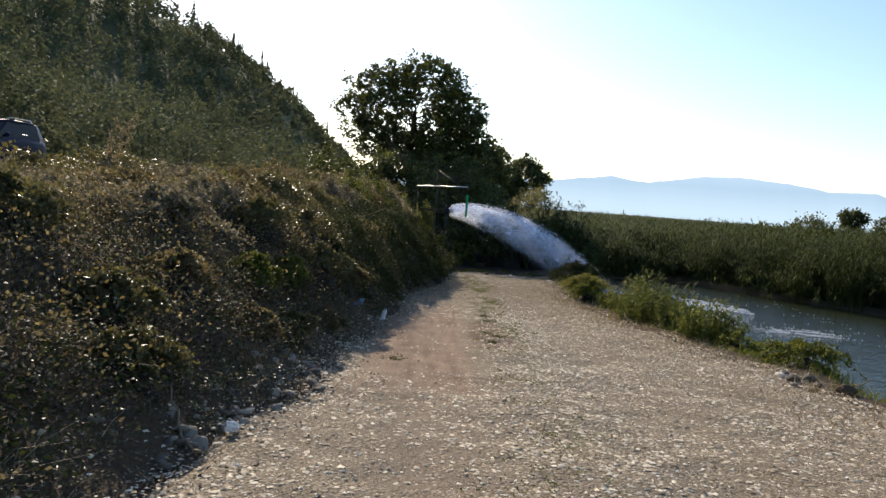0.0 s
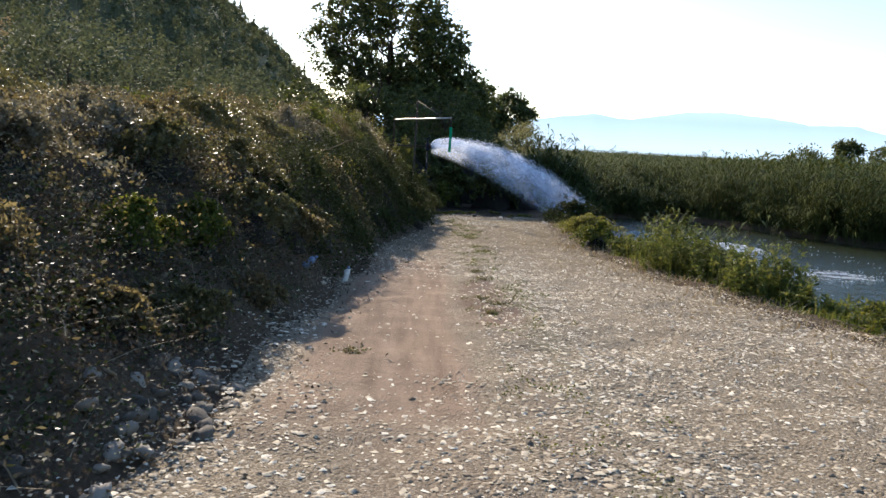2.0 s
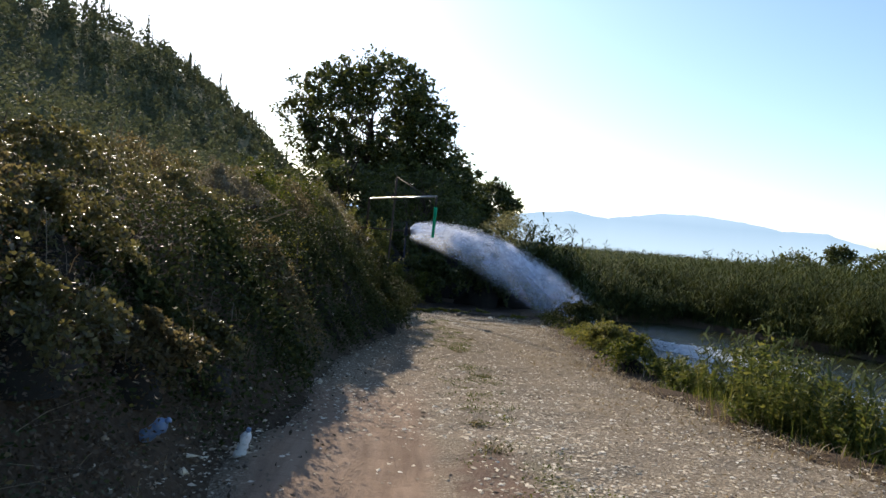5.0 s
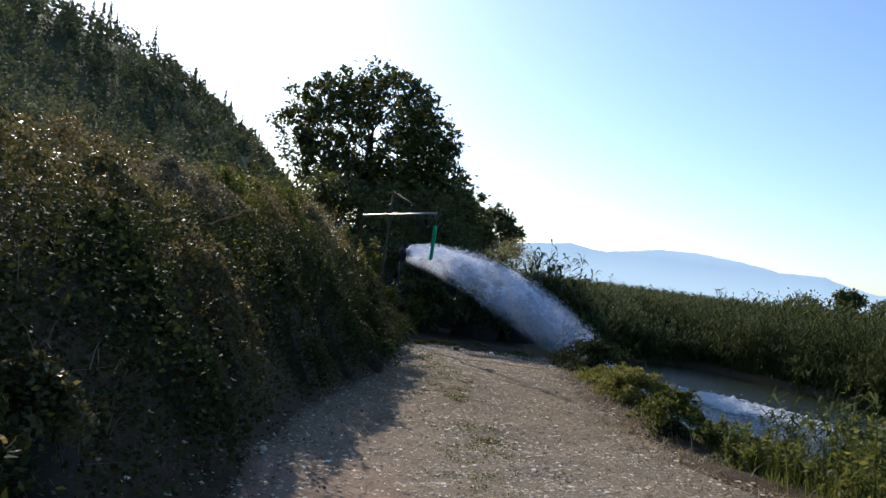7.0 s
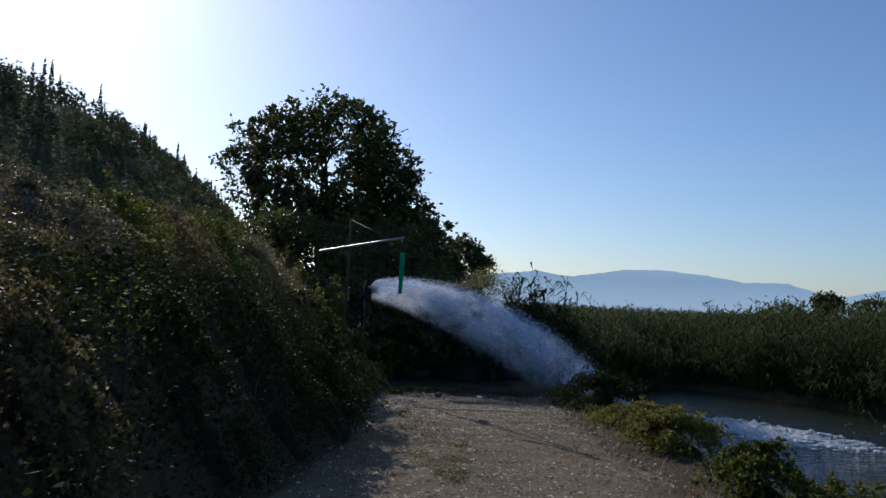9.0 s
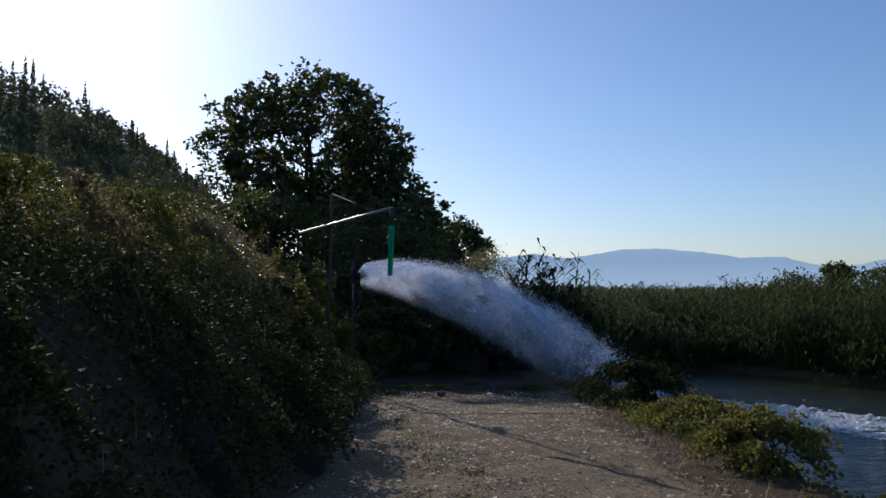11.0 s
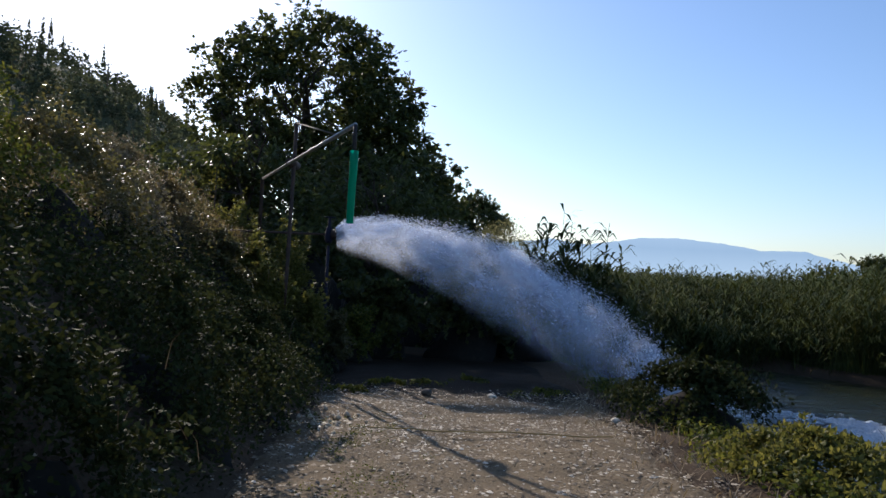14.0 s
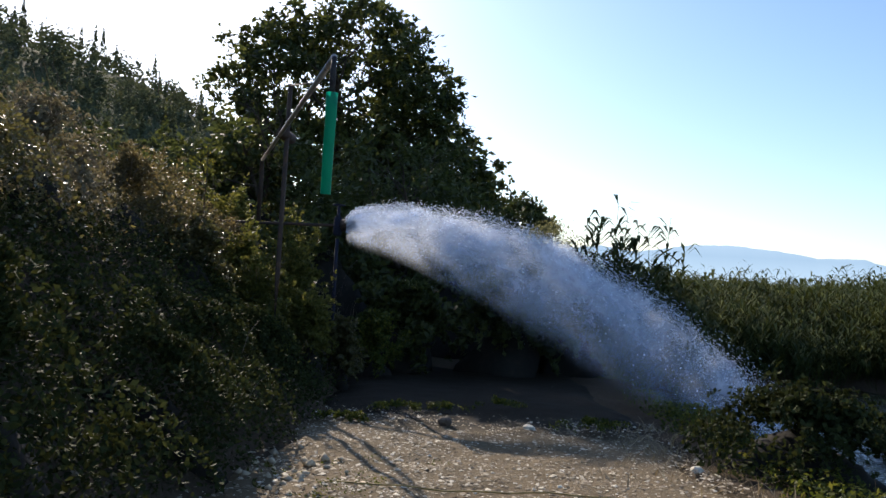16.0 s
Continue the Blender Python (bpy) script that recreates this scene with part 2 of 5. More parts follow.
n = Nodes("river_water", 0.04, 0, 0.5)
n.color(n.ramp(n.noise(0.15, 3), (0.3, (0.026, 0.034, 0.014)), (0.7, (0.042, 0.05, 0.02))))
wx, wy = n.math("MULTIPLY", n.math("SUBTRACT", n.axis(0), 10.5), 0.16), n.math("MULTIPLY", n.math("SUBTRACT", n.axis(1), 36.0), 0.11)
churn = n.math("MULTIPLY_ADD", n.math("POWER", 2.718, n.math("MULTIPLY", n.math("ADD", n.math("MULTIPLY", wx, wx), n.math("MULTIPLY", wy, wy)), -1.0)), 1.4, 1.0)
w1 = n.noise(1.4, 4, 0.6, n.squeeze(0.6, 1.6, 1), 0.6)
w2 = n.noise(5.0, 3, 0.6, n.squeeze(0.7, 1.5, 1), 0.4)
n.bump(n.math("MULTIPLY", churn, n.math("ADD", n.math("MULTIPLY", w1, 1.0), n.math("MULTIPLY", w2, 0.35))), 0.8, 0.12)
M_WATER = n.m

n = Nodes("white_water", 0.35, 0, 0.5)
c = n.ramp(n.island(), (0.0, (0.76, 0.8, 0.84)), (1.0, (0.93, 0.95, 0.96)))
n.color(c).thin(c, 0.5)
M_FOAM = n.m

n = Nodes("spray", 0.3, 0, 0.3)
c = n.ramp(n.island(), (0.0, (0.8, 0.87, 0.98)), (1.0, (0.93, 0.96, 1.0)))
n.color(c).thin(c, 0.88)
clear = n.t.nodes.new("ShaderNodeBsdfTransparent")
blend = n.t.nodes.new("ShaderNodeMixShader")
blend.inputs[0].default_value = 0.0
out = n.t.nodes["Material Output"].inputs[0]
n.link(out.links[0].from_socket, blend.inputs[1])
n.link(clear.outputs[0], blend.inputs[2])
n.link(blend.outputs[0], out)
M_SPRAY = n.m


n = Nodes("spray_veil", 0.5, 0, 0.1)
flow = n.t.nodes.new("ShaderNodeUVMap")
flow.uv_map = "flow"
sep = n.t.nodes.new("ShaderNodeSeparateXYZ")
n.link(flow.outputs[0], sep.inputs[0])
u, v = sep.outputs[0], sep.outputs[1]
join = n.t.nodes.new("ShaderNodeCombineXYZ")
n.link(n.math("MULTIPLY", u, 12.0), join.inputs[0])
n.link(n.math("MULTIPLY_ADD", v, 2.6, n.math("MULTIPLY", u, 2.0)), join.inputs[1])
n.link(n.math("MULTIPLY", n.axis(1), 2.5), join.inputs[2])
puffs = n.noise(1.1, 6, 0.62, join.outputs[0], 0.5)
fine = n.noise(9.0, 4, 0.6, join.outputs[0], 0.3)
body = n.ramp(n.math("ADD", n.math("MULTIPLY", puffs, 0.8), n.math("MULTIPLY", fine, 0.2)), (0.4, (0.05, 0.05, 0.05)), (0.62, (1, 1, 1)))
fade = n.ramp(n.math("ADD", v, n.math("MULTIPLY_ADD", puffs, 0.3, -0.15)), (0.0, (0, 0, 0)), (0.1, (1, 1, 1)), (0.35, (0.7, 0.7, 0.7)), (0.9, (0, 0, 0)))
along = n.ramp(u, (0.0, (0.95, 0.95, 0.95)), (0.2, (0.8, 0.8, 0.8)), (0.6, (0.55, 0.55, 0.55)), (1.0, (0.42, 0.42, 0.42)))
n.color((0.74, 0.82, 0.97)).thin(n.ramp(fine, (0.0, (0.74, 0.82, 0.97)), (1.0, (0.86, 0.91, 1.0))), 0.6)
out = n.t.nodes["Material Output"].inputs[0]
clear = n.t.nodes.new("ShaderNodeBsdfTransparent")
blend = n.t.nodes.new("ShaderNodeMixShader")
n.link(n.math("MULTIPLY", n.math("MULTIPLY", body, fade), along), blend.inputs[0])
n.link(clear.outputs[0], blend.inputs[1])
n.link(out.links[0].from_socket, blend.inputs[2])
n.link(blend.outputs[0], out)
M_VEIL = n.m


def painted(name, colour, worn, rough=0.5, metal=0.0, scale=9):
    n = Nodes(name, rough, metal, 0.4)
    f = n.noise(scale, 6, 0.65)
    n.color(n.mix(n.ramp(f, (0.5, (0, 0, 0)), (0.68, (1, 1, 1))), colour, worn))
    n.bump(n.noise(60, 4), 0.25, 0.004)
    return n.m


# near-black colour that stands for the shade within the bushes
M_CORE = painted("bush_shade", (0.014, 0.012, 0.008), (0.028, 0.022, 0.014), 0.95, 0, 6)
M_STEEL = painted("galvanised_steel", (0.56, 0.54, 0.5), (0.3, 0.24, 0.18), 0.3, 0.6)
M_RUST = painted("rusty_steel", (0.06, 0.04, 0.03), (0.11, 0.06, 0.036), 0.8, 0.2)
M_BLUE = painted("blue_paint", (0.012, 0.013, 0.03), (0.03, 0.022, 0.022), 0.85)
M_RUBBER = painted("black_rubber", (0.025, 0.02, 0.02), (0.06, 0.05, 0.045), 0.7)
n = Nodes("green_hose", 0.5, 0, 0.4)
c = n.mix(n.noise(7, 5), (0.0, 0.27, 0.16), (0.01, 0.38, 0.24))
n.color(c).thin(c, 0.55)
M_HOSE = n.m
M_WHITE = painted("white_plastic", (0.78, 0.78, 0.75), (0.5, 0.47, 0.42), 0.4, 0, 25)
M_PALEBLUE = painted("pale_blue_plastic", (0.12, 0.2, 0.34), (0.25, 0.28, 0.32), 0.4, 0, 20)
M_CARPAINT = painted("dark_blue_car_paint", (0.008, 0.012, 0.034), (0.012, 0.017, 0.04), 0.5, 0.0, 2)
M_CARGLASS = painted("tinted_glass", (0.012, 0.015, 0.018), (0.02, 0.024, 0.028), 0.3, 0, 3)
for m in (M_CARPAINT, M_CARGLASS):
    m.node_tree.nodes["Principled BSDF"].inputs["Specular IOR Level"].default_value = 0.08
M_LAMP = painted("headlight_glass", (0.8, 0.8, 0.76), (0.7, 0.7, 0.66), 0.2)
M_LAMP.node_tree.nodes["Principled BSDF"].inputs["Emission Color"].default_value = (1, 0.94, 0.8, 1)
M_LAMP.node_tree.nodes["Principled BSDF"].inputs["Emission Strength"].default_value = 4.0
M_HOSEYELLOW = painted("faded_yellow_hose", (0.34, 0.24, 0.08), (0.26, 0.19, 0.08), 0.6)
M_POLE = painted("weathered_wood", (0.14, 0.11, 0.08), (0.08, 0.065, 0.05), 0.9)

# distance haze painted on the ridge as a pale blue glow, lightest at its foot
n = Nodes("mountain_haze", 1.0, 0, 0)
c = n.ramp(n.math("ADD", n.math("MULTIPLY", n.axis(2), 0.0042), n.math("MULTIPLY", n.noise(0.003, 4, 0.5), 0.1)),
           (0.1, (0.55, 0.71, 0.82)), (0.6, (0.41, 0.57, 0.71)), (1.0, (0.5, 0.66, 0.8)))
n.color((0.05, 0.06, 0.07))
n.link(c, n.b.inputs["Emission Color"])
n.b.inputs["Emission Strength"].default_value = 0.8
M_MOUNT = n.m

# ---- mesh helpers ----
S = math.tan(radians(2.5))       # the track falls towards the pump
rng = np.random.default_rng(7)


def ss(t):
    t = np.clip(t, 0, 1)
    return t * t * (3 - 2 * t)


def mesh_np(name, verts, *face_sets, smooth=False):
    """A mesh from arrays: the places, and one array for each number of corners."""
    verts = np.asarray(verts, dtype=np.float32).reshape(-1, 3)
    me = bpy.data.meshes.new(name)
    me.vertices.add(len(verts))
    me.vertices.foreach_set("co", verts.ravel())
    loops = np.concatenate([np.asarray(f, dtype=np.int32).ravel() for f in face_sets])
    totals = np.concatenate([np.full(len(f), np.asarray(f).shape[1], dtype=np.int32) for f in face_sets])
    me.loops.add(len(loops))
    me.loops.foreach_set("vertex_index", loops)
    me.polygons.add(len(totals))
    me.polygons.foreach_set("loop_start", np.concatenate(([0], np.cumsum(totals)[:-1])).astype(np.int32))
    me.polygons.foreach_set("loop_total", totals)
    me.update(calc_edges=True)
    if smooth:
        me.polygons.foreach_set("use_smooth", np.ones(len(totals), dtype=bool))
    return me


def piece(name, me, material, parent=None, label=""):
    ob = new(name, me)
    me.materials.clear()
    me.materials.append(material)
    ob.parent = parent
    return tagged(ob, label)


def part(name, bm, material, parent, label="", smooth=True):
    me = bpy.data.meshes.new(name)
    bm.to_mesh(me)
    bm.free()
    if smooth:
        me.polygons.foreach_set("use_smooth", [True] * len(me.polygons))
    return piece(name, me, material, parent, label)


def thing(name, label, category, group="", kind="", at=(0, 0, 0)):
    ob = tagged(new(name), label, category, group, kind)
    ob.location = at
    return ob


def unit(v):
    return v / np.maximum(np.linalg.norm(v, axis=-1, keepdims=True), 1e-9)


def leaf_mesh(name, c, length, width, droop=0.0, axis=None):
    """Folded leaves at the places c, turned at random, or along axis with their faces mostly up."""
    k = len(c)
    d = rng.normal(size=(k, 3))
    d[:, 2] = d[:, 2] * 0.6 - droop
    if axis is not None:
        d = unit(axis) + d * 0.38
    d = unit(d)
    side = unit(np.cross(d, rng.normal(size=(k, 3)) + (0 if axis is None else np.array((0, 0, 1.1)))))
    up = np.cross(d, side)
    ln = (length * rng.uniform(0.6, 1.4, k))[:, None]
    wd = (width * rng.uniform(0.65, 1.35, k))[:, None]
    v = np.stack((c - d * ln / 2, c + side * wd / 2 + up * wd * 0.18, c + d * ln / 2, c - side * wd / 2 + up * wd * 0.18), 1)
    return mesh_np(name, v, np.arange(4 * k).reshape(k, 4))


def blade_mesh(name, base, height, width, lean=0.35, away=None):
    """Grass blades: two tapering lengths, bent over."""
    k = len(base)
    a = rng.uniform(0, 2 * math.pi, k) if away is None else away + rng.normal(0, 0.6, k)
    b = a + rng.uniform(1.0, 2.1, k)
    h = np.broadcast_to(height, k) * rng.uniform(0.6, 1.3, k)
    w = np.broadcast_to(width, k) * rng.uniform(0.7, 1.3, k)
    bend = h * rng.uniform(0.05, lean * 2, k)
    out = np.stack((np.cos(a), np.sin(a), np.zeros(k)), 1)
    side = np.stack((np.cos(b), np.sin(b), np.zeros(k)), 1) * w[:, None] / 2
    mid = base + out * (bend * 0.3)[:, None] + np.array((0, 0, 1)) * (h * 0.55)[:, None]
    tip = base + out * bend[:, None] + np.array((0, 0, 1)) * (h * 0.95)[:, None]
    v = np.stack((base - side, base + side, mid + side * 0.8, mid - side * 0.8, tip), 1)
    i = 5 * np.arange(k)[:, None]
    return mesh_np(name, v, i + np.array((0, 1, 2, 3)), i + np.array((3, 2, 4)))


def lump_mesh(name, c, size, flat=0.7, turn=True):
    """Small angular lumps, eight-sided, squashed."""
    k = len(c)
    o = np.array(((1, 0, 0), (0, 1, 0), (-1, 0, 0), (0, -1, 0), (0, 0, 1), (0, 0, -1)), float)
    f = np.array(((0, 1, 4), (1, 2, 4), (2, 3, 4), (3, 0, 4), (1, 0, 5), (2, 1, 5), (3, 2, 5), (0, 3, 5)))
    sc = np.broadcast_to(size, k)[:, None, None] * rng.uniform(0.6, 1.4, (k, 6, 1)) * o[None]
    sc[:, :, 2] *= flat
    a = rng.uniform(0, 6.28, k)
    ca, sa = np.cos(a)[:, None], np.sin(a)[:, None]
    v = np.stack((sc[:, :, 0] * ca - sc[:, :, 1] * sa * 0.75, sc[:, :, 0] * sa + sc[:, :, 1] * ca * 0.75, sc[:, :, 2]), 2)
    v[:, :, 2] += rng.normal(0, 0.25, (k, 6)) * np.broadcast_to(size, k)[:, None] * flat
    return mesh_np(name, v + c[:, None, :], (6 * np.arange(k)[:, None, None] + f[None]).reshape(-1, 3))


def tube(points, radii, sides=8, caps=True):
    """A bent pipe or limb as a bmesh."""
    bm = bmesh.new()
    pts = [Vector(p) for p in points]
    rings = []
    for i, p in enumerate(pts):
        d = (pts[min(i + 1, len(pts) - 1)] - pts[max(i - 1, 0)]).normalized()
        q = d.to_track_quat("Z", "Y")
        r = radii[i] if isinstance(radii, (list, tuple)) else radii
        rings.append([bm.verts.new(p + q @ Vector((math.cos(6.2832 * k / sides) * r, math.sin(6.2832 * k / sides) * r, 0))) for k in range(sides)])
    for a, b in zip(rings, rings[1:]):
        for k in range(sides):
            bm.faces.new((a[k], a[(k + 1) % sides], b[(k + 1) % sides], b[k]))
    if caps:
        bm.faces.new(rings[0][::-1])
        bm.faces.new(rings[-1])
    return bm


def wave(x, y, f, k=0.0):
    """Cheap smooth unevenness between about -1 and 1."""
    return (np.sin(x * f + 1.3 * np.sin(y * f * 0.7 + k) + k) + np.sin(y * f * 1.13 + 1.7 * np.sin(x * f * 0.6 - k) + 2 * k)) / 2


# ---- the lie of the land ----
WATER = -2.2


def left_edge(y):
    return np.interp(y, (-20, 4, 8, 14, 20, 26, 31, 40), (-2.0, -1.75, -1.2, -0.98, -0.8, 0.05, 0.3, 0.3)) + 0.12 * wave(y, y * 0.3, 1.7)


def right_edge(y):
    return np.interp(y, (-20, 6, 12, 16, 20, 24, 30, 40), (5.6, 5.2, 4.6, 4.0, 3.5, 3.6, 4.1, 4.6)) + 0.12 * wave(y * 1.1, y * 0.4, 1.9, 2)


def fall(y):
    y = np.asarray(y, float)
    return -S * np.where(y < 36, y, 36 + 8 * (1 - np.exp(-(np.maximum(y, 36) - 36) / 8)))


def far_bank(x, y):
    """Metres inside the reed land beyond the river."""
    edge = np.interp(y, (-80, 20, 30, 35, 38.7, 41.5, 44, 45.5), (27, 22.5, 21.0, 19.5, 16.9, 15.4, 13.6, 12.2))
    return np.maximum(x - edge, np.where(x > 5.0, y - np.interp(x, (5, 9, 10.5, 12.5, 13), (43.6, 43.8, 44.3, 45.4, 46.0)), -50))


def hill(x, y):
    h = np.interp(y, (-280, 60, 110, 170, 230, 280, 420, 500, 630), (26, 30, 34, 41, 50, 55.5, 55.5, 41, 11))
    return h * ss((-x - 22 - 0.02 * np.maximum(y - 140, 0)) / 78)


def land(x, y):
    x, y = np.asarray(x, float), np.asarray(y, float)
    z = fall(y)
    le, re = left_edge(y), right_edge(y)
    bank = np.interp(y, (-20, 6, 12, 24, 34, 60), (1.2, 1.3, 1.4, 1.7, 1.65, 1.4))
    up = bank * ss((le - x) / np.interp(y, (8, 17, 25, 29), (3.0, 1.3, 1.5, 2.6))) ** 0.8 + np.interp(y, (8, 17, 34, 50), (0, 0.4, 0.4, 0)) * ss((le - x - 1.2) / 2.2) + 0.045 * np.maximum(le - 3.2 - x, 0).clip(0, 14)
    z = z + np.where(x < le, up, 0) + np.where(x < -12, hill(x, y), 0)
    z = z + np.where(x < le, (0.10 * wave(x, y, 2.3) + 0.06 * wave(x, y, 5.1, 1) + 0.014 * wave(x, y, 11.0, 2)) * ss((le - x) / 0.8) * ss((x + 11) / 3), 0)
    down = ss((x - re - np.interp(y, (10, 24), (0.5, 0.95))) / np.interp(y, (0, 25, 34), (4.2, 2.6, 2.3)))
    z = np.where(x > re, z * (1 - down) + (WATER - 0.7) * down + 0.05 * wave(x, y, 3.1, 2) * (1 - down), z)
    fb = far_bank(x, y)
    z = np.where(fb > -1.5, np.maximum(z, WATER - 0.7 + 0.9 * ss((fb + 1.5) / 2.0) ), z)
    return z - np.where(fb > 0, 0.0065 * np.maximum(np.hypot(x, y) - 90, 0), 0)


def grid_axis(*spans):
    return np.unique(np.concatenate([np.arange(a, b, st) for a, b, st in spans]))


gx = grid_axis((-1500, -250, 250), (-250, -40, 6), (-40, -9, 1.0), (-9, 11, 0.25), (11, 26, 0.75), (26, 120, 8), (120, 1700, 250))
gy = grid_axis((-600, -30, 80), (-30, -4, 2), (-4, 42, 0.3), (42, 62, 1.0), (62, 400, 8), (400, 3200, 350))
X, Y = np.meshgrid(gx, gy)
Z = land(X, Y)
on_road = (X > left_edge(Y) - 0.1) & (X < right_edge(Y) + 0.1) & (Y < 41)
Z = Z - np.where(on_road, 0.09, 0)
cols, rows = len(gx), len(gy)
idx = np.arange(cols * rows).reshape(rows, cols)
quads = np.stack((idx[:-1, :-1], idx[:-1, 1:], idx[1:, 1:], idx[1:, :-1]), -1).reshape(-1, 4)
ground = piece("ground", mesh_np("ground", np.stack((X, Y, Z), -1), quads, smooth=True), M_SOIL)
tagged(ground, "brown earth bank and river plain with dry litter", "ground", kind="structure")

# the gravel track
def road_height(x, y):
    """The track's surface: worn wheel lanes, a low crown between them and a rise to the bank."""
    z = fall(y) + 0.02 * wave(x, y, 3.0) + 0.012 * wave(x, y, 9.0, 1)
    z = z - 0.035 * np.exp(-((x - 0.0) / 0.3) ** 2) - 0.03 * np.exp(-((x - 2.2) / 0.35) ** 2) + 0.02 * np.exp(-((x - 1.1) / 0.4) ** 2)
    return z + np.where(x < left_edge(y), 0.16 * ss((left_edge(y) - x) / 0.5), 0)


ry = grid_axis((-12, -2, 0.5), (-2, 41.2, 0.12))
u = np.linspace(0, 1, 70)
U, RY = np.meshgrid(u, ry)
L, R = left_edge(RY) - 0.35, right_edge(RY) + 0.35
RX = L + (R - L) * U
edge = np.minimum(U, 1 - U) * (R - L)
RZ = road_height(RX, RY) - 0.13 * (1 - ss(edge / 0.5))
cols, rows = len(u), len(ry)
idx = np.arange(cols * rows).reshape(rows, cols)
quads = np.stack((idx[:-1, :-1], idx[:-1, 1:], idx[1:, 1:], idx[1:, :-1]), -1).reshape(-1, 4)
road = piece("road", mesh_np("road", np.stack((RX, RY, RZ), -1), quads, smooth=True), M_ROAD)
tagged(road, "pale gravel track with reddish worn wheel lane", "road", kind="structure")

# the river
wx, wy = np.meshgrid(np.linspace(3.5, 60, 40), np.linspace(-80, 90, 60))
idx = np.arange(2400).reshape(60, 40)
quads = np.stack((idx[:-1, :-1], idx[:-1, 1:], idx[1:, 1:], idx[1:, :-1]), -1).reshape(-1, 4)
river = piece("water", mesh_np("water", np.stack((wx, wy, np.full_like(wx, WATER)), -1), quads, smooth=True), M_WATER)
tagged(river, "dark green rippled river water", "water", kind="structure")

# far mountains, a ridge some kilometres off
az = np.radians(np.arange(-60, 75, 0.25))
deg = np.degrees(az)
ridge = np.interp(deg, (-60, 0, 7.5, 9, 11.4, 14, 17.4, 20, 21, 24.3, 25.2, 28, 29.7, 31.3, 33.5, 36, 45, 75),
                  (1.5, 1.5, 1.73, 1.95, 2.28, 1.96, 2.6, 2.66, 2.58, 2.25, 2.02, 2.08, 1.6, 1.35, 1.85, 2.3, 2.0, 1.5))
ridge = ridge + 0.035 * wave(deg, deg * 0.4, 2.2) + 0.025 * wave(deg, deg * 1.4, 6.1)
tops = 4000 * np.tan(np.radians(ridge))
rings = [np.stack((np.sin(az) * (4000 - 700 * (1 - q)), np.cos(az) * (4000 - 700 * (1 - q)),
                   -30 + (tops + 30) * q + (6 * wave(deg, deg + q * 9, 0.6, q) if 0 < q < 1 else 0)), -1) for q in (0, 0.3, 0.6, 0.85, 1)]
V = np.concatenate(rings)
k = len(az)
idx = np.arange(5 * k).reshape(5, k)
quads = np.stack((idx[:-1, :-1], idx[:-1, 1:], idx[1:, 1:], idx[1:, :-1]), -1).reshape(-1, 4)
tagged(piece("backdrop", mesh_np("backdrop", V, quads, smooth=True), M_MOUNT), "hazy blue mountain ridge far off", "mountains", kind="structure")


# ---- trees ----
def limb(start, d, length, r, level, tips, parts):
    pts, rad = [Vector(start)], [r]
    d = Vector(d).normalized()
    steps = 5
    for i in range(steps):
        d = (d + Vector(rng.normal(0, 0.16, 3)) + Vector((0, 0, 0.07))).normalized()
        pts.append(pts[-1] + d * length / steps)
        rad.append(r * (1 - 0.75 * (i + 1) / steps))
    parts.append((pts, rad))
    if level == 0:
        tips.append(pts[-1])
        tips.append(pts[-2])
        return
    for j in range(4 if level > 1 else 3):
        i = 2 + j % 4
        off = Vector(rng.normal(0, 1, 3))
        off = (off - off.dot(d) * d).normalized()
        limb(pts[i], d * 0.7 + off * 0.8, length * 0.62, rad[i] * 0.7, level - 1, tips, parts)


def merged(parts, sides=6):
    vs, fs, base = [], [], 0
    for pts, rad in parts:
        for i, p in enumerate(pts):
            d = (pts[min(i + 1, len(pts) - 1)] - pts[max(i - 1, 0)]).normalized()
            q = d.to_track_quat("Z", "Y")
            for k in range(sides):
                vs.append(p + q @ Vector((math.cos(6.2832 * k / sides) * rad[i], math.sin(6.2832 * k / sides) * rad[i], 0)))
        for i in range(len(pts) - 1):
            for k in range(sides):
                a, b = base + i * sides + k, base + i * sides + (k + 1) % sides
                fs.append((a, b, b + sides, a + sides))
        base += len(pts) * sides
    return mesh_np("branches", np.array([tuple(v) for v in vs]), np.array(fs), smooth=True)


def crown_points(count, centre, radii, hollow=0.45, clumps=120, clump=0.16):
    """Places for leaves: clumps over a crown, denser to the outside, with gaps."""
    d = unit(rng.normal(size=(clumps, 3)))
    rr = rng.uniform(hollow, 1.0, clumps)[:, None] ** 0.6
    dent = 1 + 0.1 * wave(d[:, 0] * 3 + centre[0], d[:, 2] * 3 + d[:, 1] * 2, 1.6)[:, None]
    c = d * rr * dent * np.array(radii)
    pick = rng.integers(0, clumps, count)
    spread = clump * np.mean(radii) * rng.uniform(0.6, 1.3, clumps)[pick][:, None]
    tuft = rng.normal(0, 1, (count, 3)) * spread * np.array((1, 1, 0.75))
    return c[pick] + tuft + np.array(centre), tuft


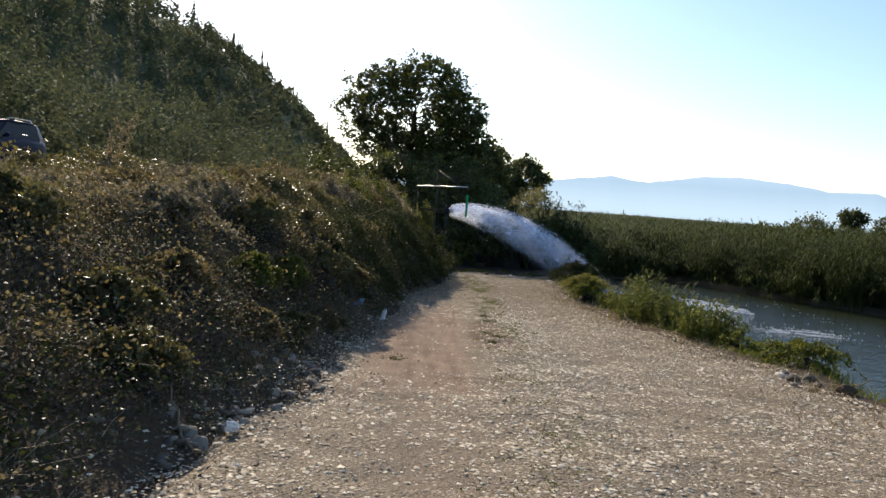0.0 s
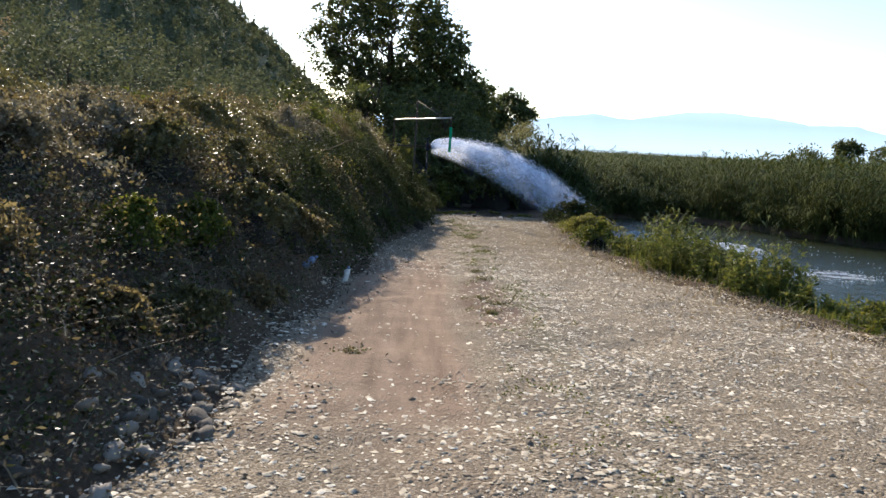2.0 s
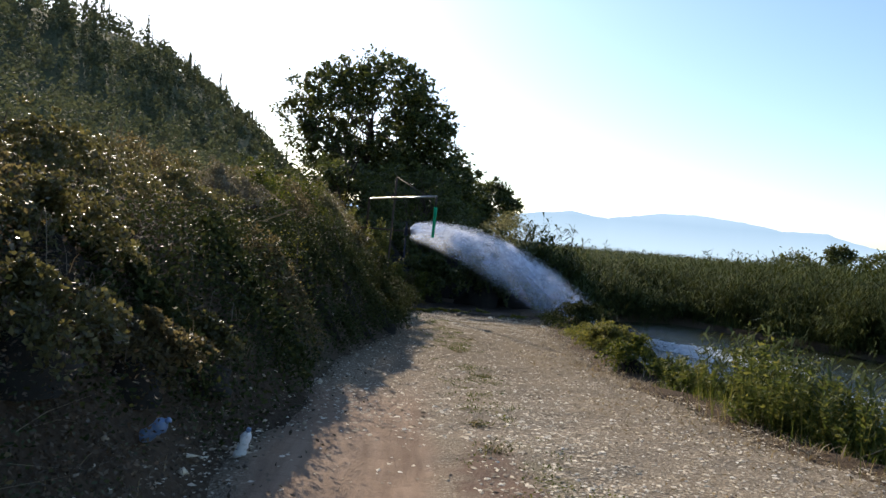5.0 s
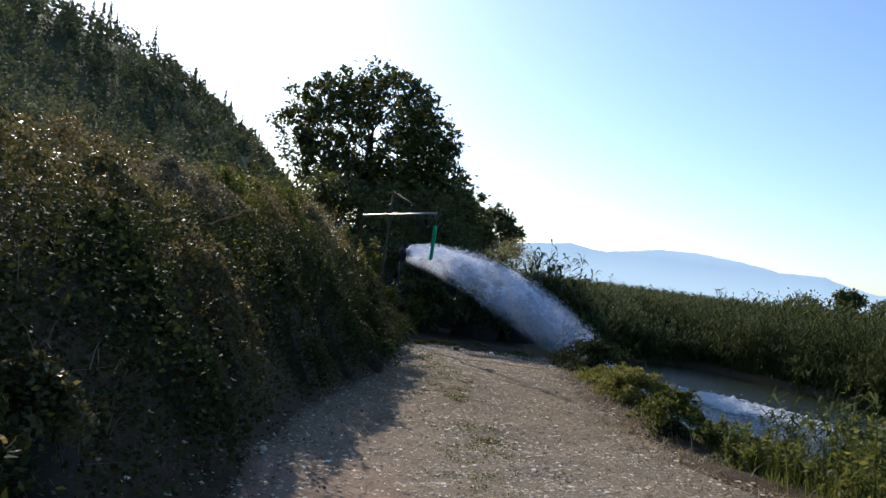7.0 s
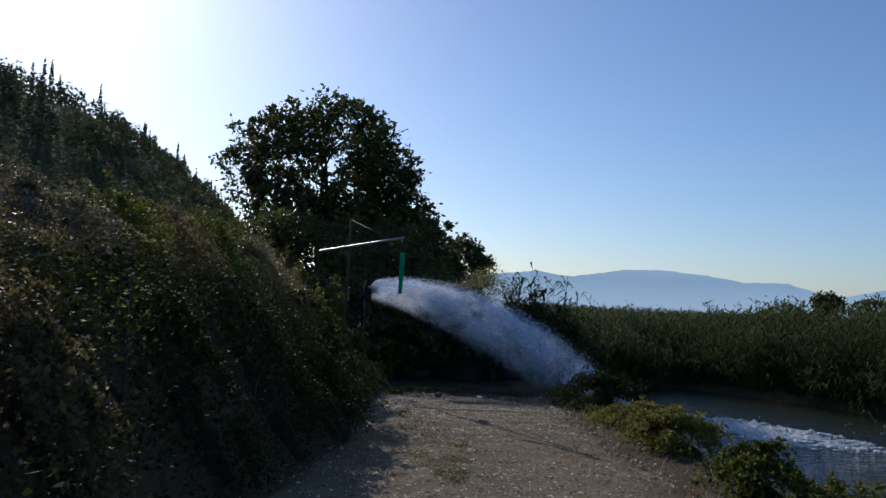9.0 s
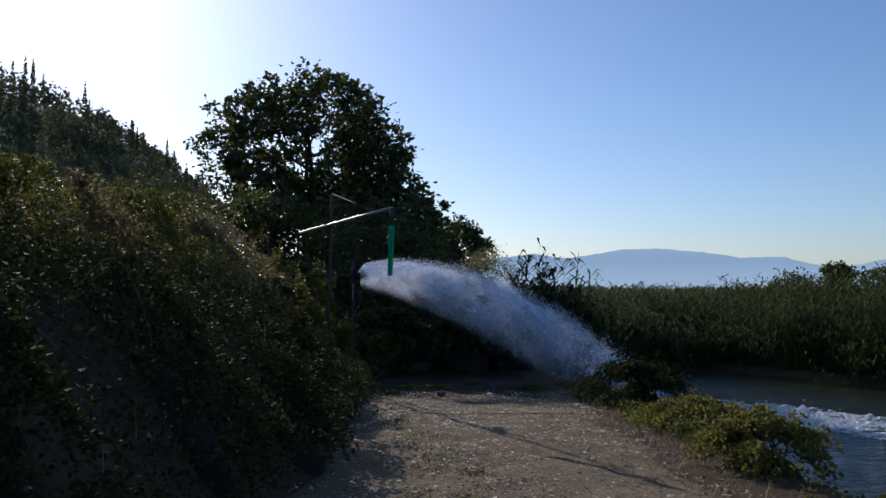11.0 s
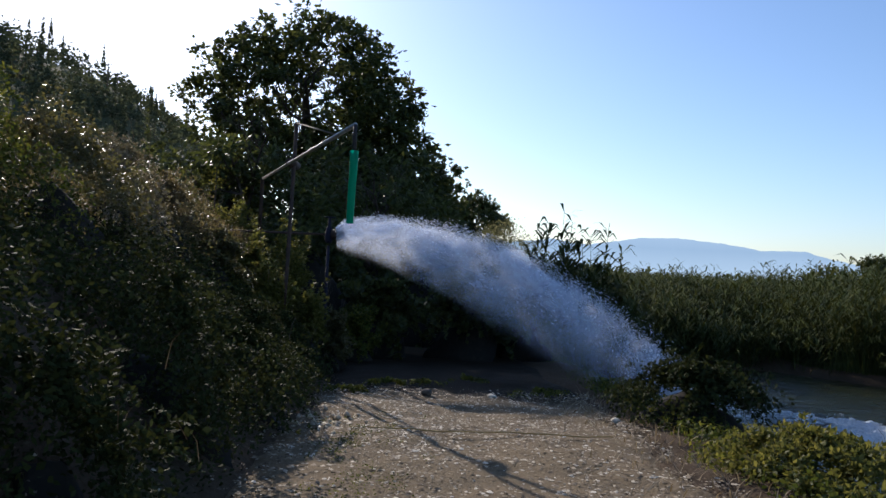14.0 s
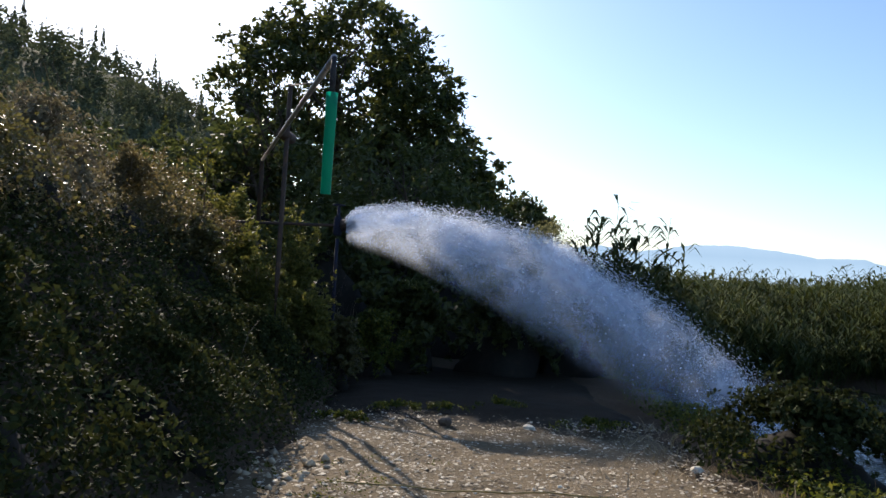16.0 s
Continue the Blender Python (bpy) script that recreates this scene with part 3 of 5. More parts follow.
def tree(x, y, crowns, trunk_r, label, leaf=0.2, material=None, per=9000, clumps=130, clump=0.13, limbs=7):
    z0 = float(land(x, y))
    t = thing("tree", label, "tree", at=(x, y, z0 - 0.1))
    (cx, cy, cz), (a, b, c) = crowns[0]
    fork = (cz - c - z0) * 0.5 + 1.0
    trunk = [(0, 0, 0), (0.05, 0, fork * 0.3), ((cx - x) * 0.2, 0.05, fork * 0.7), ((cx - x) * 0.3, 0.0, fork), ((cx - x) * 0.6, 0, (cz - z0) * 0.8)]
    part("trunk", tube(trunk, [trunk_r * 1.3, trunk_r, trunk_r * 0.9, trunk_r * 0.8, trunk_r * 0.4], 10), M_BARK, t)
    for j in range(limbs):
        ang = 6.2832 * j / limbs + rng.uniform(-0.3, 0.3)
        tips, parts = [], []
        limb((trunk[3][0], 0, fork + 0.12 * j * c), (math.cos(ang), math.sin(ang), 0.9), a * 0.8, trunk_r * 0.5, 2 if limbs > 5 else 1, tips, parts)
        piece("limb", merged(parts, 5), M_BARK, t)
    pts = [crown_points(int(per * (a * b * c / np.prod(crowns[0][1])) ** 0.8), (cx - x, cy - y, cz - z0 + 0.1), (a, b, c), 0.5, clumps, clump)
           for (cx, cy, cz), (a, b, c) in crowns]
    tuft = np.concatenate([q for _, q in pts])
    pts = np.concatenate([q for q, _ in pts])
    ok = pts[:, 2] > 0.3
    piece("crown", leaf_mesh("crown", pts[ok], leaf, leaf * 0.62, 0.25, tuft[ok]), material or M_TREE, t)
    return t


tree(-2.6, 57, [((-2.9, 57, 7.2), (5.1, 4.6, 4.0)), ((-1.8, 56.5, 3.2), (4.4, 4.0, 3.4)), ((0.3, 57.5, 4.6), (3.3, 3.4, 3.7)), ((1.2, 57.0, 2.6), (3.2, 3.0, 3.0)), ((-1.7, 57, 9.6), (2.6, 2.2, 1.8)), ((0.5, 57, 7.2), (2.0, 1.9, 2.1)), ((-5.0, 57, 8.0), (2.6, 2.2, 2.4)), ((2.4, 57, 3.4), (2.3, 2.1, 2.5))], 0.34,
     "large broadleaf tree with loose dark green crown", 0.27, None, 12500, 300, 0.055)
tree(7.4, 88, [((8.4, 88, 2.5), (2.7, 2.6, 4.7)), ((4.0, 86, 2.6), (4.0, 3.4, 5.0))], 0.22, "dark green broadleaf tree beside the large tree", 0.34, None, 9000, 200, 0.085)
tree(6.5, 60, [((6.55, 60, 0.9), (2.1, 1.8, 1.8)), ((6.5, 59.6, -0.6), (2.2, 1.6, 1.3))], 0.1, "rounded grey-green willow by the river", 0.1, M_WILLOW, 8000, 130, 0.13, 5)
for x, r, top in ((49.0, 1.5, 3.6), (44.2, 2.2, 2.5), (54.2, 2.1, 3.3), (61.5, 2.0, 3.4)):
    tree(x, 97, [((x, 97, top - 0.8 * r), (r, r, 0.8 * r)), ((x - 0.4, 96.6, top - 3.2), (r, r, 1.2))], 0.12, "dark rounded tree standing in the reed bed", 0.3, None, 2400, 90, 0.17, 4)
tree(-3.0, 45, [((-3.0, 45, 0.7), (3.0, 2.4, 3.4))], 0.16, "dark bushy tree behind the pump", 0.19, None, 10000, 80, 0.12)
tree(0.6, 47, [((0.6, 47, 0.8), (2.8, 2.4, 3.6))], 0.16, "dark bushy tree below the large crown", 0.19, None, 9000, 80, 0.12)


# ---- bushes ----
def core_mesh(r, h, squash, fill=1.0):
    """A lumpy near-black mound that stands for the shade inside a bush."""
    nu, nv = 12, 7
    a, b = np.meshgrid(np.linspace(0, 2 * math.pi, nu, endpoint=False), np.linspace(0.0, 1.0, nv))
    rad = np.sin((1 - b) * math.pi / 2 * 0.98 + 0.03) * (1 + 0.18 * np.sin(a * 3 + b * 5 + r * 7) + rng.normal(0, 0.06, a.shape))
    v = np.stack((np.cos(a) * rad * r * 0.6 * fill * squash[0], np.sin(a) * rad * r * 0.6 * fill * squash[1], b * h * 0.68 * fill - 0.12), -1)
    i = np.arange(nu * nv).reshape(nv, nu)
    j = np.roll(i, -1, 1)
    return v.reshape(-1, 3), np.stack((i[:-1], j[:-1], j[1:], i[1:]), -1).reshape(-1, 4)


def cane_leaves(count, r, h, squash, clumps, per=26, upright=0.0):
    """Leaves along canes that rise from the root and arch over: their places and directions."""
    m = max(count // per, 8)
    a, b = rng.uniform(0, 6.2832, clumps), rng.uniform(0.03, 1.0, clumps) ** (0.85 - 0.5 * upright) * 1.5
    pick = rng.integers(0, clumps, m)
    a, b = a[pick] + rng.normal(0, 0.16, m), np.clip(b[pick] + rng.normal(0, 0.12, m), 0.02, 1.6)
    reach = rng.uniform(0.72, 1.08, clumps)[pick] * rng.uniform(0.85, 1.1, m) * np.where(rng.uniform(0, 1, m) < 0.07, rng.uniform(1.05, 1.3, m), 1)
    tip = np.stack((np.cos(a) * np.cos(b) * r * squash[0], np.sin(a) * np.cos(b) * r * squash[1], h * (0.08 + 0.9 * np.sin(b))), 1) * reach[:, None]
    root = np.stack((tip[:, 0] * 0.3 + rng.normal(0, 0.1 * r, m), tip[:, 1] * 0.3 + rng.normal(0, 0.1 * r, m), np.full(m, 0.05 * h)), 1)
    root[:, 2] += rng.uniform(0, 0.3, m) * tip[:, 2]
    i = np.repeat(np.arange(m), per)
    q = rng.uniform(0.22, 1.0, m * per)[:, None] ** 0.75
    over = 0.28 * (1 - upright) * np.minimum(h, r)
    c = root[i] * (1 - q) + tip[i] * q
    c[:, 2] += (over * (np.sin(q * 3.1416) - 0.55 * q ** 4))[:, 0]
    along = unit(tip - root)[i]
    out = unit(np.cross(along, rng.normal(size=(m * per, 3))))
    width = 0.035 + 0.05 * min(r, 1.5)
    return c + out * width * rng.uniform(0.2, 1.0, (m * per, 1)) * (1.15 - 0.6 * q), along * 0.6 + out


def bush(x, y, r, h, count, label, leaf=0.09, material=None, squash=(1, 1), group="", clumps=40, twigs=60, fill=1.0, drape=0.0, upright=0.0):
    z0 = float(land(x, y))
    b = thing("bush", label, "bush", group, at=(x, y, z0))
    # unseen dark mound, added to block light and deepen the shade
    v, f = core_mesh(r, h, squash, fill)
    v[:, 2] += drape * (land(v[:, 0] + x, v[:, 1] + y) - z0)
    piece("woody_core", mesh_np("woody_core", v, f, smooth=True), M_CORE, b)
    p, axis = cane_leaves(count, r, h, squash, clumps, 26, upright)
    floor = land(p[:, 0] + x, p[:, 1] + y) - z0
    p[:, 2] = np.maximum(p[:, 2] + drape * floor, floor + 0.02 + rng.uniform(0, 0.1, len(p)))
    piece("foliage", leaf_mesh("foliage", p, leaf, leaf * 0.62, 0.1, axis), material or M_BUSH, b)
    if twigs:
        q, _ = crown_points(twigs, (0, 0, h * 0.45), (r * squash[0] * 0.85, r * squash[1] * 0.85, h * 0.5), 0.6, 20, 0.15)
        piece("dry_twig", blade_mesh("dry_twig", q, 0.1 + 0.14 * h, 0.005, 1.0), M_DRY, b)["kind"] = "stuff"
    return b


edge_bushes = "bushes along the river edge of the track"
bush(5.3, 31.6, 1.2, 0.86, 9000, "dark green bush below the water jet", 0.065, M_SHADELEAF, (1.1, 1), edge_bushes, 50, 30, 0.95)
bush(5.15, 28.2, 1.15, 0.5, 9000, "wide low green bush at the track edge", 0.055, M_SUNNY, (1.0, 1.25), edge_bushes, 60, 60, 0.9)
bush(4.5, 25.0, 0.8, 0.62, 6500, "bright green leafy bush at the track edge", 0.055, M_SUNNY, (1.0, 1.15), edge_bushes, 40, 60, 0.9)
bush(4.0, 21.6, 0.62, 0.62, 5000, "small green bush at the track edge", 0.05, None, (1, 1), edge_bushes, 34, 60, 0.9)
bush(5.6, 12.0, 0.8, 0.5, 3600, "low green bush at the track edge", 0.05, M_BUSH, (1, 1.2), edge_bushes)
thick = "dark thicket behind the water jet"
for x, y, r, h in ((1.0, 40.2, 1.5, 2.0), (3.2, 40.8, 1.6, 2.2), (4.8, 41.5, 1.3, 1.9), (-0.8, 41.5, 1.9, 3.2), (2.2, 44.5, 2.4, 3.4), (3.9, 45.0, 1.5, 2.5), (-3.5, 45, 2.6, 4.2), (3.2, 48.2, 2.0, 3.2), (-6.5, 43.5, 2.4, 3.8), (0.4, 49, 2.6, 4.4), (4.4, 55, 2.0, 3.4), (-8, 52, 3.0, 5.0), (2.8, 52, 2.6, 4.4)):
    bush(x, y, r, h, 3800, "dense shaded green thicket bush", 0.17, M_TREE, (1, 1), thick, 50, 0, 0.9)
bank_group = "bushes on the earth bank"
kinds = (M_BRAMBLE, M_BROWN, M_SCRUB, M_BRAMBLE, M_BUSH, M_BROWN)
texts = {M_BROWN: "brown-green bramble mound arching down to the track", M_BRAMBLE: "tangled dark green bramble bush on the earth bank", M_SCRUB: "grey-brown dry scrub bush on the earth bank", M_BUSH: "leafy green bush on the earth bank", M_SHADELEAF: "bramble bush at the track edge, leaves coloured dark for shade"}
for row, (off, y0, y1, step) in enumerate(((0.72, 14.4, 35.0, 2.2), (2.8, 10.5, 38.0, 1.9), (4.3, 9.0, 40.0, 2.2), (6.8, 12.0, 40.0, 3.0))):
    y = y0
    while y < y1:
        r = (0.9, 1.15, 1.35, 1.6)[row] * rng.uniform(0.75, 1.25)
        h = np.interp(y, (9, 16, 24, 29, 34), ((0.5, 0.65, 1.3, 1.0, 0.6), (0.45, 0.65, 1.1, 1.2, 1.1), (0.45, 0.65, 1.1, 1.25, 1.3), (0.45, 0.7, 1.0, 1.2, 1.3))[row]) * rng.uniform(0.75, 1.25)
        x = float(left_edge(y)) - (off if row else float(np.interp(y, (18, 23, 28, 31), (0.72, 0.42, 0.42, 0.7)))) + rng.normal(0, 0.15)
        # from y 20 on the front row takes only the leaf with shade in its colour
        m = kinds[int(rng.integers(0, 6))] if row else (M_SHADELEAF, M_BROWN, M_SHADELEAF, M_BRAMBLE)[int(rng.integers(0, 4)) * int(y < 20)]
        if y < 16 and m is M_BUSH:
            m = M_SCRUB
        near = y > 18 and row < 2
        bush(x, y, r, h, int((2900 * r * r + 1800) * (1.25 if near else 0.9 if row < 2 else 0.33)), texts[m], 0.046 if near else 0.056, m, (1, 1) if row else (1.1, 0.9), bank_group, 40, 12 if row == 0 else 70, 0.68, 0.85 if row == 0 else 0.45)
        y += step * rng.uniform(0.8, 1.2)
for x, y, r, h, m in ((-2.75, 8.4, 0.55, 0.42, M_BROWN), (-3.6, 10.4, 0.65, 0.5, M_SCRUB), (-2.2, 11.4, 0.45, 0.45, M_BUSH), (-4.2, 7.6, 0.8, 0.55, M_BRAMBLE), (-2.3, 6.0, 0.5, 0.4, M_BRAMBLE), (-2.4, 14.0, 0.6, 0.7, M_BRAMBLE), (-5.5, 6.5, 0.9, 0.6, M_SCRUB), (-1.75, 9.7, 0.38, 0.32, M_BRAMBLE), (-2.4, 10.2, 0.5, 0.42, M_BUSH), (-1.55, 11.2, 0.32, 0.28, M_BROWN), (-1.95, 12.7, 0.6, 0.55, M_BRAMBLE), (-1.7, 13.7, 0.5, 0.5, M_BROWN), (-2.8, 12.2, 0.6, 0.55, M_BRAMBLE), (-1.5, 14.9, 0.5, 0.5, M_BRAMBLE), (-3.3, 13.3, 0.7, 0.6, M_BROWN), (-2.9, 7.0, 0.5, 0.4, M_BRAMBLE), (-2.0, 8.6, 0.35, 0.3, M_BROWN)):
    bush(x, y, r, h, int(3000 + 3500 * r), texts[m], 0.045, m, (1, 1), bank_group, 30, 30, 0.9)
for x, y, r, h, m in ((-2.0, 38.8, 1.1, 1.8, M_SUNNY), (-3.3, 37.6, 1.3, 1.9, M_BROWN), (-0.75, 38.3, 0.8, 2.3, M_SUNNY), (-0.55, 36.3, 0.55, 1.1, M_SUNNY), (0.7, 38.7, 0.8, 1.2, M_BUSH), (-0.15, 36.2, 0.6, 1.5, M_SUNNY), (0.25, 36.7, 0.45, 1.2, M_BRAMBLE), (-0.9, 35.4, 0.6, 1.2, M_SUNNY), (-1.3, 36.4, 0.8, 1.3, M_SUNNY), (-1.6, 34.6, 0.7, 0.9, M_BRAMBLE), (-0.6, 34.4, 0.5, 0.6, M_BUSH)):
    bush(x, y, r, h, int(2500 + 2600 * r), "leafy bramble bush around the pump post", 0.07, m, (1, 1), "brambles round the pump", 26, 20, 0.6, 0.3, 0.3)
for x, y, z in ((-1.5, 20.0, 0.72), (-2.3, 37.4, 2.0)):
    k = thing("shoot", "bright yellow-green leafy shoot among the brambles", "shoot", at=(x, y, z))
    piece("foliage", leaf_mesh("foliage", rng.normal(0, 1, (110, 3)) * np.array((0.13, 0.12, 0.17)), 0.036, 0.022), M_YELLOW, k)
    part("stalk", tube([(0, 0, -0.9), (0.02, 0, -0.3), (0, 0.03, 0.25)], [0.014, 0.01, 0.005], 6), M_BARK, k)


# ---- cover of the bank ----
def scatter(count, x0, x1, y0, y1, dense=None):
    x, y = rng.uniform(x0, x1, count), rng.uniform(y0, y1, count)
    keep = np.ones(count, bool) if dense is None else rng.uniform(0, 1, count) < dense(x, y)
    return x[keep], y[keep]


def cover(name, clumps, per, radius, leaf, material, label, dense, lift=0.12, span=(-11, 0.6, 0, 44)):
    x, y = scatter(clumps, *span, dense)
    z = land(x, y)
    i = np.repeat(np.arange(len(x)), per)
    r = radius * rng.uniform(0.5, 1.4, len(x))
    off = rng.normal(0, 1, (len(i), 3)) * r[i][:, None] * np.array((1, 1, 0.6))
    p = np.stack((x, y, z + lift + r * 0.4), 1)[i] + off
    p[:, 2] = np.maximum(p[:, 2], land(p[:, 0], p[:, 1]) + 0.01)
    p = p[p[:, 0] < left_edge(p[:, 1]) + 0.05]
    tagged(piece(name, leaf_mesh(name, p, leaf, leaf * 0.6, 0.1), material), label, "vegetation", kind="stuff")


def on_bank(x, y):
    d = left_edge(y) - x
    return ss((d - np.interp(y, (12, 16), (0.25, 1.5))) / 0.9) * (0.35 + 0.65 * (d < 6)) * (0.55 + 0.45 * wave(x, y, 1.3)) * np.interp(y, (12, 17), (1, 0.55))


cover("bramble_leaves", 5200, 44, 0.2, 0.042, M_BROWN, "brown-green bramble leaves over the earth bank", on_bank)
cover("dry_scrub", 3000, 40, 0.18, 0.04, M_SCRUB, "dry brown scrub leaves over the earth bank", lambda x, y: on_bank(x, y + 3))
def near_foot(x, y):
    d = left_edge(y) - x
    return ss((d - 0.05) / 0.4) * ss((4.5 - d) / 2.0) * np.interp(y, (0, 3, 13, 17, 34), (0.8, 1, 1, 0.08, 0.05)) * (0.5 + 0.5 * wave(x, y, 2.1))


cover("low_plants", 9000, 32, 0.12, 0.03, M_LOW, "low green plants on the foot of the bank", near_foot, 0.03, (-6.5, 0.3, 1, 34))
cover("dead_leaves", 9000, 24, 0.14, 0.03, M_DRY, "dead brown leaves over the foot of the bank", lambda x, y: near_foot(x, y) + 0.3 * (y < 15), 0.0, (-6.5, 0.3, 1, 34))
# shade of the steep face is put into this cover's leaf colour
cover("wall_ivy", 5000, 26, 0.2, 0.05, M_SHADELEAF, "leaves coloured dark for shade over the steep face of the bank", lambda x, y: ss((left_edge(y) - x) / 0.15) * ss((np.interp(y, (20, 26), (1.9, 3.6)) - left_edge(y) + x) / 0.4), 0.05, (-4.2, 0.4, 14, 38))
cover("dead_brambles", 3300, 27, 0.15, 0.03, M_LITTER, "dead brown bramble leaves on the foot of the bank", lambda x, y: ss((left_edge(y) - x - 0.2) / 0.5) * (0.65 + 0.35 * wave(x, y, 1.9, 4)), 0.06, (-5.0, -0.9, 4, 16))
# same shade-coloured leaf, laid over the foot
cover("creeping_ivy", 1700, 24, 0.17, 0.042, M_SHADELEAF, "creeping leaves coloured dark for shade over the foot of the bank", lambda x, y: ss((left_edge(y) - x - 0.35) / 0.4) * ss((5.5 - left_edge(y) + x) / 2), 0.02, (-7, -1.0, 3, 17))
x, y = scatter(4500, -6.5, -0.8, 1, 20, near_foot)
tagged(piece("fallen_twigs", blade_mesh("fallen_twigs", np.stack((x, y, land(x, y) + 0.02), 1), 0.1, 0.009, 3.2), M_STRAW), "pale dry twigs lying on the foot of the bank", "twigs", kind="stuff")
x, y = scatter(16000, -30, -8.5, -4, 62)
tagged(piece("dry_meadow", blade_mesh("dry_meadow", np.stack((x, y, land(x, y)), 1), 0.5, 0.03, 0.9), M_STRAW), "dry pale grass behind the earth bank", "grass", kind="stuff")
cover("meadow_scrub", 900, 40, 0.4, 0.14, M_BRAMBLE, "low scrub behind the earth bank", lambda x, y: 0.5 + 0.5 * wave(x, y, 0.6), 0.1, (-30, -8, -4, 62))
x, y = scatter(7500, -9, 0.4, 0, 40, lambda x, y: ss((left_edge(y) - x - np.interp(y, (12, 16), (0.9, 2.6))) / 1.6))
tagged(piece("dry_stalks", blade_mesh("dry_stalks", np.stack((x, y, land(x, y)), 1), 0.4, 0.004, 0.8), M_SCRUB), "pale dry stalks standing on the earth bank", "grass", kind="stuff")
x, y = scatter(17000, -3.4, 0.5, 0, 36, lambda x, y: np.exp(-((left_edge(y) - 0.25 - x) / 0.55) ** 2) * np.interp(y, (15, 20), (1, 0.3)))
p = np.stack((x, y, np.maximum(land(x, y), fall(y) - 0.02) + 0.025), 1)
tagged(piece("leaf_litter", leaf_mesh("leaf_litter", p, 0.036, 0.022), M_DRY), "dead leaves along the foot of the bank", "litter", kind="stuff")

# a tall dead weed leaning over the top of the bank
k = thing("dead_weed", "tall dead pale brown weed leaning on top of the bank", "weed", at=(-6.6, 14.9, float(land(-6.6, 14.9))))
part("stalk", tube([(0, 0, -0.05), (0.2, 0.02, 0.45), (0.42, 0.04, 0.95), (0.66, 0.08, 1.4)], [0.02, 0.017, 0.012, 0.006], 6), M_SCRUB, k)
for j in range(9):
    q = 0.4 + 0.06 * j
    foot = Vector((0.66 * q * 0.95, 0.06 * q, 1.4 * q))
    tip = foot + Vector((0.2 * math.cos(j * 2.3) + 0.08, 0.2 * math.sin(j * 2.3), 0.24))
    twig = part("branch", tube([foot, foot.lerp(tip, 0.5) + Vector((0, 0, -0.03)), tip], [0.006, 0.005, 0.003], 5), M_DRY, k)
    i = rng.uniform(0.3, 1.1, 60)[:, None]
    piece("seed_head", leaf_mesh("seed_head", np.array(foot) * (1 - i) + np.array(tip) * i + rng.normal(0, 0.03, (60, 3)), 0.05, 0.024), M_STRAW, twig)["kind"] = "stuff"

# arching bramble canes
x, y = scatter(45, -6.0, -0.6, 6, 34, lambda x, y: ss((left_edge(y) - x - 0.4) / 0.5))
canes = []
for x0, y0 in zip(x, y):
    z0 = float(land(x0, y0))
    a, ln, top = rng.uniform(-1.4, 0.9), rng.uniform(0.35, 1.0), rng.uniform(0.12, 0.4)
    canes.append(([Vector((x0 + math.cos(a) * ln * q, y0 + math.sin(a) * ln * q, z0 + 0.25 + top * math.sin(q * 2.9) * (1 + 0.2 * q) - 0.45 * q * q)) for q in np.linspace(0, 1, 8)], [0.0035 - 0.0022 * q for q in np.linspace(0, 1, 8)]))
tagged(piece("bramble_canes", merged(canes, 4), M_DRY), "thin brown bramble canes arching over the bank", "canes", kind="stuff")

# ---- grass along the river edge ----
def grassy(x, y):
    d = x - right_edge(y)
    return ss((d - 0.2) / 0.5) * ss((np.interp(y, (20, 23), (3.2, 1.9)) - d) / 1.2) * np.interp(y, (4, 11, 14, 20, 24, 30, 40), (0.3, 0.45, 1.0, 1.0, 0.45, 0.5, 0.8))


x, y = scatter(110000, 3.5, 10, -6, 46, grassy)
tall = np.interp(y, (4, 12, 14, 16, 20, 22.5, 40), (0.2, 0.24, 0.36, 0.5, 0.42, 0.14, 0.16)) * (0.8 + 0.35 * wave(x, y, 1.1)) * np.clip((x - right_edge(y)) / 1.1, 0.25, 1.1)
tagged(piece("bank_grass", blade_mesh("bank_grass", np.stack((x, y, land(x, y) - 0.03), 1), tall, 0.013, 0.4), M_GRASS), "tall green grass on the river bank", "grass", kind="stuff")
x, y = scatter(34000, 4.0, 7.5, 19, 36, lambda x, y: (0.1 + 0.9 * (y > 26)) * ss((x - right_edge(y) - 0.3) / 0.4) * ss((2.3 - x + right_edge(y)) / 0.6))
p = np.stack((x, y, land(x, y) + 0.02 + 0.2 * rng.uniform(0, 1, len(x)) ** 2), 1)
tagged(piece("bank_plants", leaf_mesh("bank_plants", p, 0.055, 0.034), M_BUSH), "low dark green plants down the river bank", "vegetation", kind="stuff")
x, y = scatter(12000, 3.0, 8, 2, 34, lambda x, y: np.exp(-((x - right_edge(y) - 0.1) / 0.5) ** 2))
tagged(piece("dry_edge_grass", blade_mesh("dry_edge_grass", np.stack((x, y, np.maximum(land(x, y), fall(y) - 0.4) - 0.02), 1), 0.12, 0.012, 1.6), M_STRAW), "flattened dry straw along the track edge", "grass", kind="stuff")


